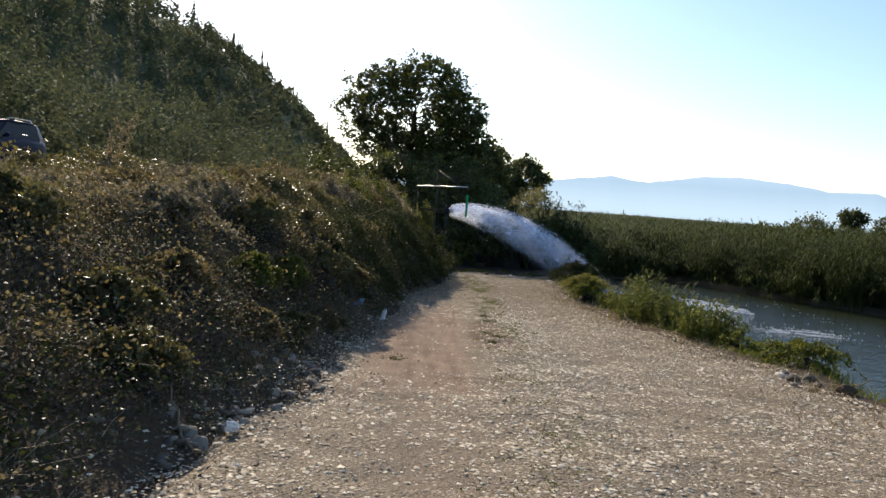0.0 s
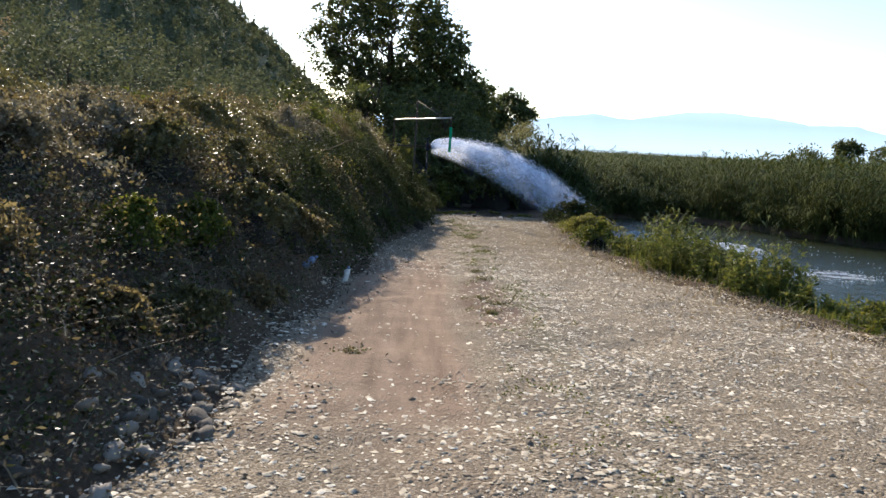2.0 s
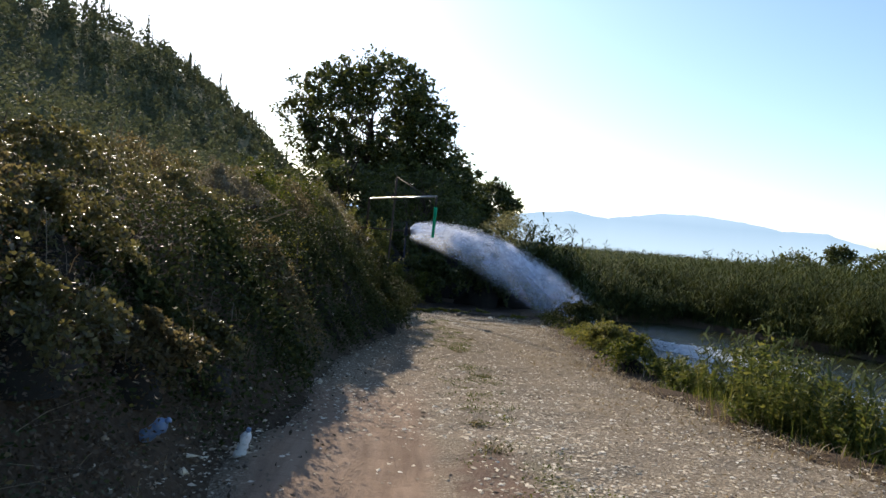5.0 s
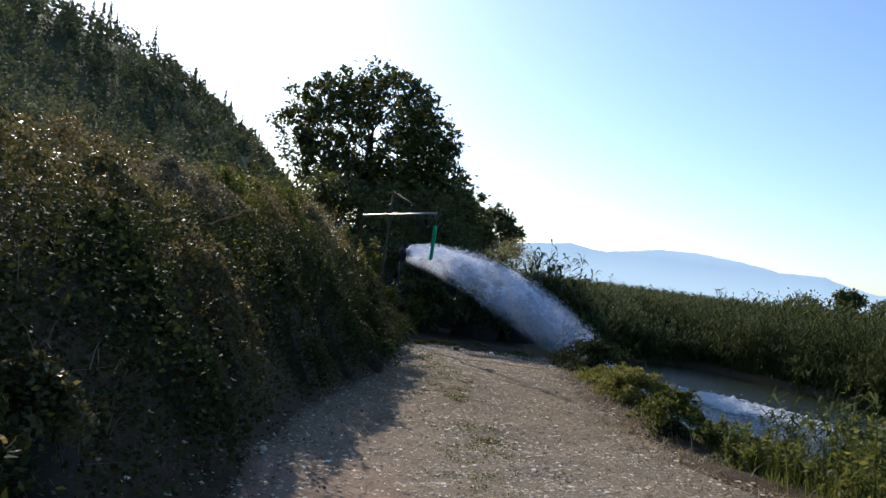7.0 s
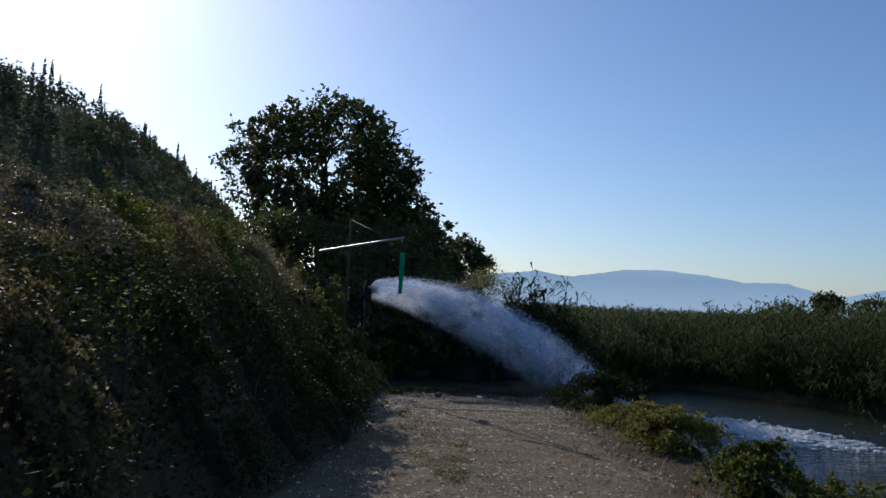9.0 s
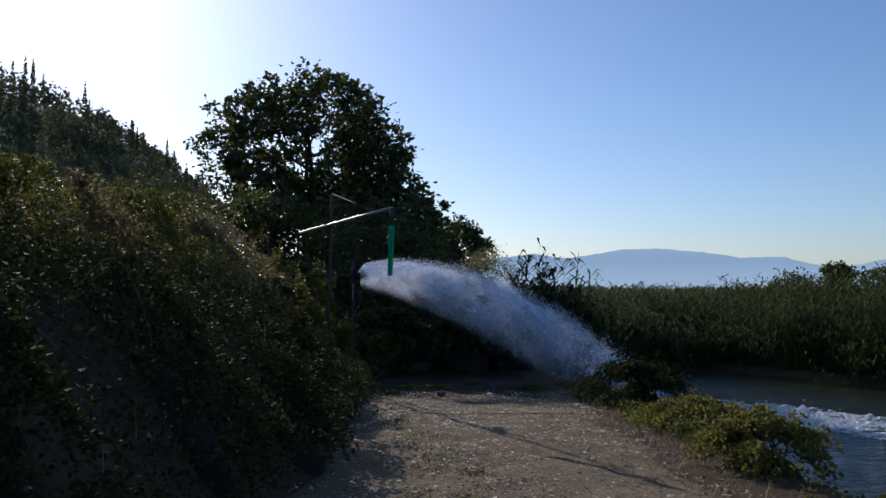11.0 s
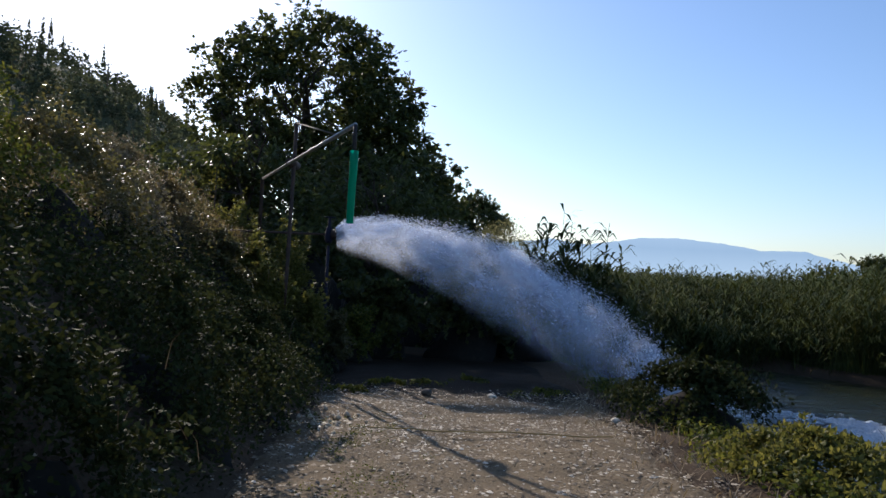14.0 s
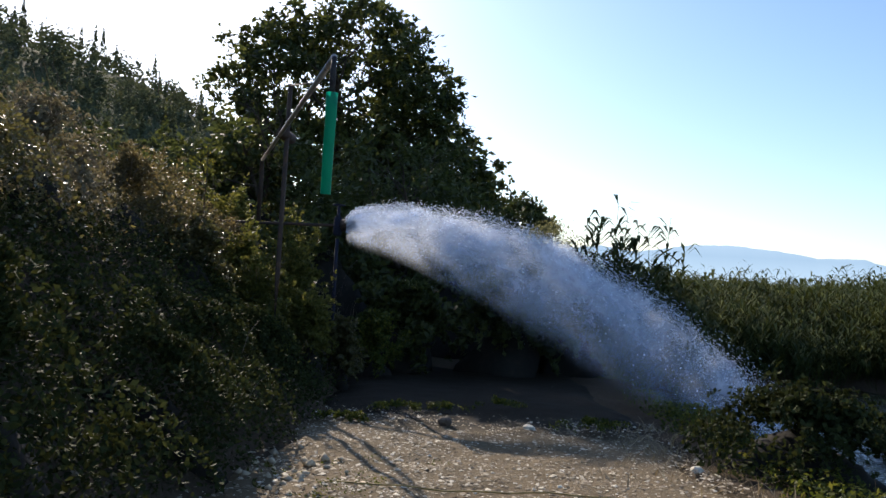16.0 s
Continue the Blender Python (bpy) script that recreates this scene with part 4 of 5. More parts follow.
# ---- reeds ----
def reeds(x, y, z, height, name, label, leaves=7, width=0.03, leaf=0.55, lean=None):
    k = len(x)
    base = np.stack((x, y, z), 1)
    h = height * rng.uniform(0.75, 1.15, k)
    a = rng.uniform(0, 6.28, k)
    tip = base + np.stack((np.cos(a) * h * 0.08, np.sin(a) * h * 0.08, h), 1)
    if lean is not None:
        tip[:, :2] += lean
    b = rng.uniform(0, 6.28, k)
    side = np.stack((np.cos(b), np.sin(b), np.zeros(k)), 1) * width * 0.3
    stem = np.stack((base - side, base + side, tip + side * 0.3, tip - side * 0.3), 1).reshape(-1, 3)
    i = np.repeat(np.arange(k), leaves)
    m = len(i)
    q = rng.uniform(0.3, 1.0, m)[:, None]
    root = base[i] * (1 - q) + tip[i] * q
    c = rng.uniform(0, 6.28, m)
    out = np.stack((np.cos(c), np.sin(c), np.zeros(m)), 1)
    ln = (leaf * rng.uniform(0.6, 1.3, m))[:, None]
    mid = root + out * ln * 0.5 + np.array((0, 0, 1)) * ln * 0.45
    end = root + out * ln * 0.95 + np.array((0, 0, 1)) * ln * rng.uniform(-0.1, 0.7, m)[:, None]
    w = np.stack((-np.sin(c), np.cos(c), np.zeros(m)), 1) * width * 0.8
    lv = np.stack((root, mid - w, end, mid + w), 1).reshape(-1, 3)
    f = np.arange(4 * (k + m)).reshape(-1, 4)
    return piece(name, mesh_np(name, np.concatenate((stem, lv)), f), M_REED)


def tall_weeds(x, y, r, h, stalks=72):
    """A stand of upright leafy weeds with bent tips and some grass between them."""
    w = thing("tall_weeds", "tall leafy yellow-green weeds on the river bank", "weeds", "weeds on the river bank", at=(x, y, float(land(x, y))))
    a, q = rng.uniform(0, 6.2832, stalks), r * np.sqrt(rng.uniform(0, 1, stalks))
    foot = np.stack((np.cos(a) * q, np.sin(a) * q, np.zeros(stalks)), 1)
    foot[:, 2] = land(foot[:, 0] + x, foot[:, 1] + y) - float(land(x, y)) - 0.03
    high = h * rng.uniform(0.4, 1.2, stalks) * (1 - 0.3 * (q / r) ** 2)
    top = foot + np.stack((np.cos(a) * q * 0.35, np.sin(a) * q * 0.35, high), 1) + rng.normal(0, 0.06, (stalks, 3))
    piece("stalks", merged([([Vector(f), Vector(f).lerp(Vector(t), 0.55) + Vector((0, 0, 0.03)), Vector(t)], [0.005, 0.004, 0.002]) for f, t in zip(foot, top)], 4), M_GRASS, w)["kind"] = "stuff"
    i = np.repeat(np.arange(stalks), 44)
    u = rng.uniform(0.12, 1.02, len(i))[:, None]
    out = rng.normal(size=(len(i), 3)) * np.array((1, 1, 0.35)) + np.array((0, 0, 0.5))
    c = foot[i] * (1 - u) + top[i] * u + unit(out) * 0.04
    piece("foliage", leaf_mesh("foliage", c, 0.075, 0.032, 0.0, out), M_WEED, w)
    k = stalks * 2
    g = rng.normal(0, r * 0.6, (k, 3))
    g[:, 2] = land(g[:, 0] + x, g[:, 1] + y) - float(land(x, y)) - 0.03
    piece("grass", blade_mesh("grass", g, h * 0.75, 0.011, 0.3), M_GRASS, w)["kind"] = "stuff"
    return w


for x, y, r, h in ((4.7, 21.0, 0.4, 0.35), (4.6, 19.8, 0.45, 0.5), (4.5, 17.4, 0.55, 0.85), (5.25, 18.6, 0.65, 1.1), (4.95, 16.2, 0.5, 0.75), (5.8, 17.2, 0.65, 1.0), (5.1, 15.0, 0.5, 0.75), (5.6, 13.9, 0.45, 0.45), (6.3, 13.4, 0.6, 0.55), (6.3, 15.6, 0.6, 0.75), (6.0, 19.5, 0.6, 0.85), (6.7, 18.0, 0.7, 0.85), (5.75, 12.7, 0.4, 0.4)):
    tall_weeds(x, y, r, h)
k = thing("dock_plant", "dead reddish-brown dock plant standing in the bank grass", "plant", at=(5.7, 20.5, float(land(5.7, 20.5))))
q = rng.normal(0, 1, (420, 3)) * np.array((0.13, 0.13, 0.2)) + np.array((0, 0, 0.62))
piece("seed_head", leaf_mesh("seed_head", q, 0.04, 0.024), M_DOCK, k)["kind"] = "stuff"
for j in range(5):
    part("stalk", tube([(0.03 * j - 0.06, 0, -0.05), (0.05 * j - 0.1, 0.02 * j, 0.45), (0.07 * j - 0.14, 0.03 * j, 0.92)], [0.008, 0.006, 0.003], 5), M_DOCK, k)
x, y = scatter(260, 4.6, 7.0, 15.5, 21.0, lambda x, y: ss((x - right_edge(y) - 0.6) / 0.5))
tagged(reeds(x, y, land(x, y), 0.95 + 0.3 * wave(x, y, 1.3), "bank_reeds", "", 7, 0.022, 0.3), "slender green reeds on the river bank", "reeds", kind="stuff")


def reed_clumps(count, span, near, far):
    """Places, heights and leans of reeds that stand in spreading clumps, with hollows between."""
    x, y = scatter(count, *span, lambda x, y: (far_bank(x, y) > near) & (far_bank(x, y) < far))
    fb = far_bank(x, y)
    n = len(x)
    high = np.interp(fb, (-0.35, 0, 1.2, 3.5), (1.2, 1.5, 2.05, 2.4)) * (rng.normal(0.98, 0.1, n) + 0.1 * wave(x, y, 1.3, 2)).clip(0.55, 1.14) + 0.1 + np.interp(x, (9, 13, 16, 18, 22), (-0.2, -0.1, 0.15, 0.5, 0.7))
    i = np.repeat(np.arange(n), 20)
    off = rng.normal(0, 0.24, (len(i), 2))
    drop = 1 - 0.35 * np.hypot(off[:, 0], off[:, 1])
    return x[i] + off[:, 0], y[i] + off[:, 1], high[i] * drop, off * 1.5 + rng.normal(0, 0.12, (len(i), 2))


x, y, h, lean = reed_clumps(3000, (5.2, 34, 2, 58), -0.35, 7.0)
tagged(reeds(x, y, land(x, y), h, "reed_edge", "", 10, 0.028, 0.42, lean), "dense green reeds along the far river bank", "reeds", kind="stuff")
x, y = scatter(420, 9, 46, 30, 75, lambda x, y: (far_bank(x, y) > 3) * (wave(x, y, 0.45) > 0.35))
tagged(reeds(x, y, np.full(len(x), WATER + 0.6), 2.5 + 0.2 * ss((x - 14) / 6) + 0.2 * wave(x, y, 0.9), "tall_reeds", "", 12, 0.05, 0.5), "taller reeds with leafy tips above the reed bed", "reeds", kind="stuff")
rr, aa = 24 + 150 * rng.uniform(0, 1, 15000) ** 1.7, rng.uniform(-0.05, 0.95, 15000)
x, y = np.sin(aa) * rr, 10 + np.cos(aa) * rr
ok = far_bank(x, y) > 3.0
x, y, rr = x[ok], y[ok], rr[ok]
tagged(reeds(x, y, np.full(len(x), WATER + 1.2), 1.6 + 0.3 * wave(x, y, 0.25) + 0.6 * ss((x - 14) / 6) * ss((75 - y) / 25) - 0.15 * ss((y - 44) / 10), "reed_bed", "", 5, 0.07, 0.55), "wide bed of green reeds across the plain", "reeds", kind="stuff")
for x, y, h in ((5.61, 42.3, 3.75), (5.9, 42.6, 3.2), (6.3, 43.0, 3.1), (6.94, 43.6, 3.7), (6.6, 43.3, 3.2), (7.3, 43.9, 3.0), (5.3, 42.5, 2.9), (6.1, 43.4, 2.8), (5.75, 42.2, 3.4), (6.75, 43.1, 3.4), (6.45, 42.6, 2.9), (7.8, 44.2, 2.6)):
    tagged(reeds(np.full(3, x) + rng.normal(0, 0.1, 3), np.full(3, y) + rng.normal(0, 0.1, 3), land(np.full(3, x), np.full(3, y)), h + rng.normal(0, 0.12, 3), "reed", "", 26, 0.055, 0.5), "tall dark reed with drooping leaves", "reed", "tall reeds by the water jet")
x, y = scatter(240, 4.9, 8.2, 42, 45)
tagged(reeds(x, y, land(x, y), 2.3 + 0 * x, "reed_clump", "", 12, 0.04, 0.5), "dark reeds by the water jet", "reeds", kind="stuff")
# the closed mass below the reed tops
mx, my = np.meshgrid(grid_axis((6, 40, 0.8), (40, 260, 5), (260, 1500, 80)), grid_axis((-60, 4, 5), (4, 62, 0.8), (62, 260, 5), (260, 2200, 80)))
fb = far_bank(mx, my)
mz = WATER + 0.1 + np.where(fb < 9, 1.2, 1.6) * ss((fb - 1.5) / 2.3) + (0.3 * wave(mx, my, 0.9) + 0.25 * wave(mx, my, 2.3, 1)) * ss((fb - 1) / 2) + 0.6 * ss((mx - 14) / 6) * ss((75 - my) / 25) * ss((fb - 1) / 2)
mz = np.where(fb > 0.3, mz, WATER - 2.5) + np.clip((np.hypot(mx, my) - 60) / 150, 0, 1) * 0.9 - 0.0065 * np.maximum(np.hypot(mx, my) - 90, 0)
idx = np.arange(mx.size).reshape(mx.shape)
quads = np.stack((idx[:-1, :-1], idx[:-1, 1:], idx[1:, 1:], idx[1:, :-1]), -1).reshape(-1, 4)
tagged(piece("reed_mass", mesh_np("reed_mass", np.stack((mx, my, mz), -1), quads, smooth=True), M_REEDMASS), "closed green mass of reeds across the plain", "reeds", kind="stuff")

# ---- hill woods ----
def woods(name, count, label, slim, span, per, leaf):
    hx, hy = rng.uniform(span[0], span[1], count * 3), rng.uniform(span[2], span[3], count * 3)
    seen = (hy > -hx * 0.9)
    hx, hy = hx[seen][:count], hy[seen][:count]
    hz = land(hx, hy)
    h = rng.uniform(4, 9, len(hx)) if not slim else rng.uniform(8, 14, len(hx))
    r = h * (rng.uniform(0.3, 0.5, len(hx)) if not slim else 0.1)
    size = np.clip(0.0042 * np.hypot(hx, hy), 0.22, 1.6) * leaf
    i = np.repeat(np.arange(len(hx)), np.clip(per * (h / 6.5) * size ** -1.5, per, 300).astype(int))
    d = unit(rng.normal(size=(len(i), 3))) * rng.uniform(0.5, 1, (len(i), 1))
    taper = 1 - (0.85 if slim else 0.55) * (d[:, 2] * 0.5 + 0.5)
    p = np.stack((hx[i] + d[:, 0] * r[i] * taper, hy[i] + d[:, 1] * r[i] * taper, hz[i] + h[i] * (0.5 + 0.5 * d[:, 2])), 1)
    tagged(piece(name, leaf_mesh(name, p, size[i], size[i] * 0.6), M_PINE), label, "woods", kind="stuff")


woods("hill_woods", 1400, "dark evergreen woods covering the hillside", False, (-165, -30, 100, 600), 60, 0.9)
for j in range(40):
    y = rng.uniform(38, 100)
    x = -y * rng.uniform(0.24, 0.64) - 5
    h, r = rng.uniform(5, 8.5), rng.uniform(1.6, 2.8)
    z0 = float(land(x, y))
    tree(x, y, [((x, y, z0 + h * 0.62), (r, r, h * 0.4)), ((x + 0.4, y - 0.5, z0 + h * 0.3), (r * 0.9, r * 0.8, h * 0.22))], 0.13, "dark grey-green evergreen tree on the hillside", 0.26, M_PINE, 1100, 46, 0.15, 4)["group"] = "trees on the lower hillside"
woods("lower_woods", 140, "dark evergreen trees on the lower hillside", False, (-75, -16, 28, 110), 70, 1.1)
woods("middle_woods", 220, "evergreen woods on the middle of the hillside", False, (-115, -28, 70, 230), 70, 1.0)
woods("hill_cypresses", 95, "slim dark cypresses on the hillside", True, (-165, -30, 60, 600), 80, 0.7)

# ---- water pump ----
def P(x, y, z):
    """From heights above the sloping track to the level world."""
    return Vector((x, y, z + 0.15 - S * y))


pump = thing("pump_pipe", "overhead steel filling pipe on a rusty post with a green hose", "pipe", at=(-0.47, 34.8, float(land(-0.47, 34.8))))
o = Vector(pump.location)
Q = lambda *a: P(*a) - o
part("post", tube([(0, 0, -0.3), Q(-0.47, 34.8, 1.5), Q(-0.43, 34.7, 4.14)], 0.033, 10), M_RUST, pump, "rusty steel post")
a, b = Q(0.77, 30.3, 3.225), Q(-1.38, 37.5, 3.55)
part("beam", tube([a, a.lerp(b, 0.33), a.lerp(b, 0.66), b], 0.027, 10), M_STEEL, pump, "pale galvanised overhead pipe")
part("elbow", tube([b, b + (b - a).normalized() * 0.1 + Vector((0, 0, -0.04)), Q(-1.41, 37.64, 3.35), Q(-1.43, 37.7, 2.5)], 0.038, 10), M_RUST, pump, "rusty riser pipe")
part("feed_pipe", tube([Q(-2.6, 37.9, 2.5), Q(-1.43, 37.7, 2.49), Q(0.05, 37.15, 2.47)], 0.026, 10), M_RUST, pump, "rusty feed pipe")
part("brace", tube([Q(-0.43, 34.68, 4.12), Q(0.49, 31.5, 3.33)], 0.01, 6), M_POLE, pump, "thin brown stay wire")
part("clamp", tube([Q(-0.5, 34.62, 3.45), Q(-0.42, 34.95, 3.44)], 0.075, 10), M_RUST, pump)
v = part("valve", tube([Q(0.02, 37.16, 2.3), Q(0.02, 37.16, 2.36), Q(0.02, 37.16, 2.58), Q(0.02, 37.16, 2.63), Q(0.02, 37.16, 2.8)], [0.055, 0.078, 0.07, 0.032, 0.024], 12), M_BLUE, pump, "dark blue gate valve")
part("handwheel", tube([Vector((0, 0, 0)) + Q(0.02, 37.16, 2.79) + Vector((math.cos(q) * 0.1, math.sin(q) * 0.1, 0.02)) for q in np.linspace(0, 6.28, 17)], 0.014, 6), M_BLUE, v)
part("nozzle", tube([Q(0.1, 37.13, 2.47), Q(0.2, 37.1, 2.48), Q(0.32, 37.08, 2.5)], [0.11, 0.09, 0.075], 12), M_RUST, pump)
part("standpipe", tube([Q(0.02, 37.16, 0.0), Q(0.02, 37.16, 2.25)], 0.03, 10), M_BLUE, pump)
part("hose_stub", tube([a, a + Vector((0, -0.02, -0.1)), Q(0.775, 30.26, 2.85)], [0.022, 0.024, 0.024], 10), M_RUBBER, pump, "black rubber hose end")
part("hose", tube([Q(0.775, 30.26, 2.92), Q(0.775, 30.26, 2.7), Q(0.77, 30.27, 2.45), Q(0.765, 30.3, 2.1)], [0.05, 0.047, 0.045, 0.042], 12, False), M_HOSE, pump, "hanging bright green fabric hose")

# ---- water jet ----
def jet(count, name, size, stretch, spread, bunch=0.8):
    q = rng.uniform(0, 1, count) ** bunch
    x = 0.16 + 8.04 * q
    top = np.interp(x, (0.16, 0.3, 1.0, 2.6, 3.7, 5.5, 7.0, 8.2), (2.6, 2.76, 2.88, 2.72, 2.35, 1.4, 0.15, -0.9))
    deep = np.interp(x, (0.16, 0.3, 1.0, 2.6, 4.0, 6.0, 8.2), (0.3, 0.55, 0.85, 1.2, 1.45, 1.4, 0.95))
    g = np.abs(rng.normal(0, 0.4, count)) * spread
    lane = rng.normal(0, 1, count)
    # drops gather in billows that ride along the arc
    bx, bg, bl = rng.uniform(0.2, 8.2, 420), np.abs(rng.normal(0, 0.42, 420)) * spread, rng.normal(0, 0.9, 420)
    pick = rng.integers(0, 420, count)
    tied = rng.uniform(0, 1, count) < 0.5
    x = np.where(tied, np.clip(bx[pick] + rng.normal(0, 0.28, count), rng.uniform(0.16, 0.5, count), 8.2), x)
    g = np.where(tied, np.maximum(bg[pick] + rng.normal(0, 0.07, count), -0.05), g)
    lane = np.where(tied, bl[pick] + rng.normal(0, 0.3, count), lane)
    top = np.interp(x, (0.16, 0.3, 1.0, 2.6, 3.7, 5.5, 7.0, 8.2), (2.6, 2.76, 2.88, 2.72, 2.35, 1.4, 0.15, -0.9))
    deep = np.interp(x, (0.16, 0.3, 1.0, 2.6, 4.0, 6.0, 8.2), (0.3, 0.55, 0.85, 1.2, 1.45, 1.4, 0.95))
    z = top - deep * g + rng.normal(0, 0.01 + 0.014 * x, count)
    y = 37.08 - 0.07 * x + lane * (0.05 + 0.085 * x)
    z = z + 0.15 - S * y
    ok = z > WATER
    x, y, z = x[ok], y[ok], z[ok]
    k = len(x)
    slope = np.interp(x, (0.3, 1.5, 3, 5, 7, 8.2), (0.25, 0.0, -0.25, -0.6, -0.9, -1.1))
    d = unit(np.stack((np.ones(k), np.full(k, -0.05), slope), 1) + rng.normal(0, 0.16, (k, 3)))
    s1 = unit(np.cross(d, rng.normal(size=(k, 3))))
    s2 = np.cross(d, s1)
    sz = (size * rng.lognormal(0, 0.4, k) * np.clip(1.25 - 0.6 * g[ok], 0.4, 1.15))[:, None]
    c = np.stack((x, y, z), 1)
    v = np.stack((c + d * sz * stretch, c + s1 * sz - d * sz * 0.5, c - (s1 * 0.5 - s2 * 0.87) * sz - d * sz * 0.5, c - (s1 * 0.5 + s2 * 0.87) * sz - d * sz * 0.5), 1)
    f = np.array(((0, 1, 2), (0, 2, 3), (0, 3, 1)))
    me = mesh_np(name, v, (4 * np.arange(k)[:, None, None] + f[None]).reshape(-1, 3))
    return piece(name, me, M_SPRAY)


jet_thing = thing("water_jet", "white arc of water spraying from the pipe into the river", "water jet", kind="stuff", at=(0, 0, 0))
jet(14000, "spray", 0.0036, 4.5, 0.45).parent = jet_thing
jet(5200, "near_spray", 0.0034, 4.0, 0.35, 2.4).parent = jet_thing
jet(3600, "drops", 0.006, 1.6, 1.2).parent = jet_thing


def veil(name, lane):
    """One hanging sheet of fine spray along the arc, wavy and thinning downwards."""
    u, v = np.meshgrid(np.linspace(0, 1, 90), np.linspace(0, 1, 22))
    x = 0.18 + 8.0 * u
    top = np.interp(x, (0.16, 0.3, 1.0, 2.6, 3.7, 5.5, 7.0, 8.2), (2.6, 2.76, 2.88, 2.72, 2.35, 1.4, 0.15, -0.9))
    deep = np.interp(x, (0.16, 0.3, 1.0, 2.6, 4.0, 6.0, 8.2), (0.34, 0.62, 1.0, 1.6, 1.95, 1.95, 1.35))
    z = top - deep * v + (0.02 + 0.016 * x) * wave(x * 1.3 + lane * 3, v * 1.5 + lane, 3.0) - 0.06 * abs(lane)
    y = 37.08 - 0.07 * x + lane * (0.05 + 0.085 * x) + (0.02 + 0.02 * x) * wave(x + lane, v * 2 + lane * 2, 2.4, 1)
    z = np.maximum(z + 0.15 - S * y, WATER + 0.01)
    idx = np.arange(u.size).reshape(u.shape)
    quads = np.stack((idx[:-1, :-1], idx[:-1, 1:], idx[1:, 1:], idx[1:, :-1]), -1).reshape(-1, 4)
    me = mesh_np(name, np.stack((x, y, z), -1), quads, smooth=True)
    uv = me.uv_layers.new(name="flow")
    flat = quads.ravel()
    uv.data.foreach_set("uv", np.stack((u.ravel()[flat], v.ravel()[flat]), 1).astype(np.float32).ravel())
    return piece(name, me, M_VEIL, jet_thing)


for lane in (-1.3, -0.55, 0.0, 0.6, 1.3):
    veil("spray_sheet", lane)

fx, fy = rng.normal(10.9, 1.5, 20000), rng.normal(34.8, 1.5, 20000)
d2 = ((fx - 10.6 + 0.45 * (fy - 34.8)) / 1.4) ** 2 + ((fy - 34.8) / 2.3) ** 2
keep = (wave(fx, fy * 1.6, 2.6) * 0.7 + wave(fx, fy * 1.8, 6.5, 1) * 0.9 + rng.normal(0, 0.3, 20000) > -0.8 + 0.8 * d2) & (d2 < 1.8)
fx, fy = fx[keep], fy[keep]
hump = 0.16 * np.exp(-(((fx - 9.0) / 0.9) ** 2 + ((fy - 35.8) / 0.8) ** 2))
foam = np.stack((fx, fy, WATER + 0.004 + hump * rng.uniform(0.3, 1.6, len(fx))), 1)
tagged(piece("foam", lump_mesh("foam", foam, 0.046 * rng.lognormal(0, 0.45, len(foam)), 0.3), M_FOAM), "white churning foam where the jet lands", "foam", kind="stuff")

fx, fy = rng.normal(12.6, 0.55, 3200), rng.normal(27.7, 0.42, 3200)
keep = (wave(fx * 0.6, fy * 2, 4.0) + wave(fx, fy * 2, 9.0, 1) * 0.6 + rng.normal(0, 0.3, 3200) > 0.1)
tagged(piece("foam", lump_mesh("foam", np.stack((fx, fy, np.full(3200, WATER + 0.003)), 1)[keep], 0.045, 0.08), M_FOAM), "white foam streak drifting on the river", "foam", kind="stuff")
fx, fy = rng.uniform(8.5, 16, 2600), rng.uniform(24, 38, 2600)
keep = (wave(fx * 0.5, fy * 1.6, 2.6) + wave(fx, fy * 2, 5.3, 1) > 1.05) & (far_bank(fx, fy) < -1)
tagged(piece("foam_flecks", lump_mesh("foam_flecks", np.stack((fx, fy, np.full(2600, WATER + 0.002)), 1)[keep], 0.04, 0.03), M_FOAM), "white foam flecks scattered over the river", "foam", kind="stuff")

# ---- gravel and litter ----
def chip_mesh(name, c, size):
    """Flat broken chips: low four-sided points lying on the ground."""
    k = len(c)
    a = rng.uniform(0, 6.28, k)[:, None] + np.array((0, 1.57, 3.14, 4.71)) + rng.uniform(-0.5, 0.5, (k, 4))
    r = size[:, None] * rng.uniform(0.55, 1.35, (k, 4))
    ring = np.stack((np.cos(a) * r, np.sin(a) * r, rng.uniform(-0.15, 0.12, (k, 4)) * size[:, None]), 2) + c[:, None, :]
    top = c + np.stack((rng.uniform(-0.4, 0.4, k) * size, rng.uniform(-0.4, 0.4, k) * size, rng.uniform(0.16, 0.5, k) * size), 1)
    v = np.concatenate((ring, top[:, None, :]), 1)
    f = np.array(((0, 1, 4), (1, 2, 4), (2, 3, 4), (3, 0, 4)))
    return mesh_np(name, v, (5 * np.arange(k)[:, None, None] + f[None]).reshape(-1, 3))


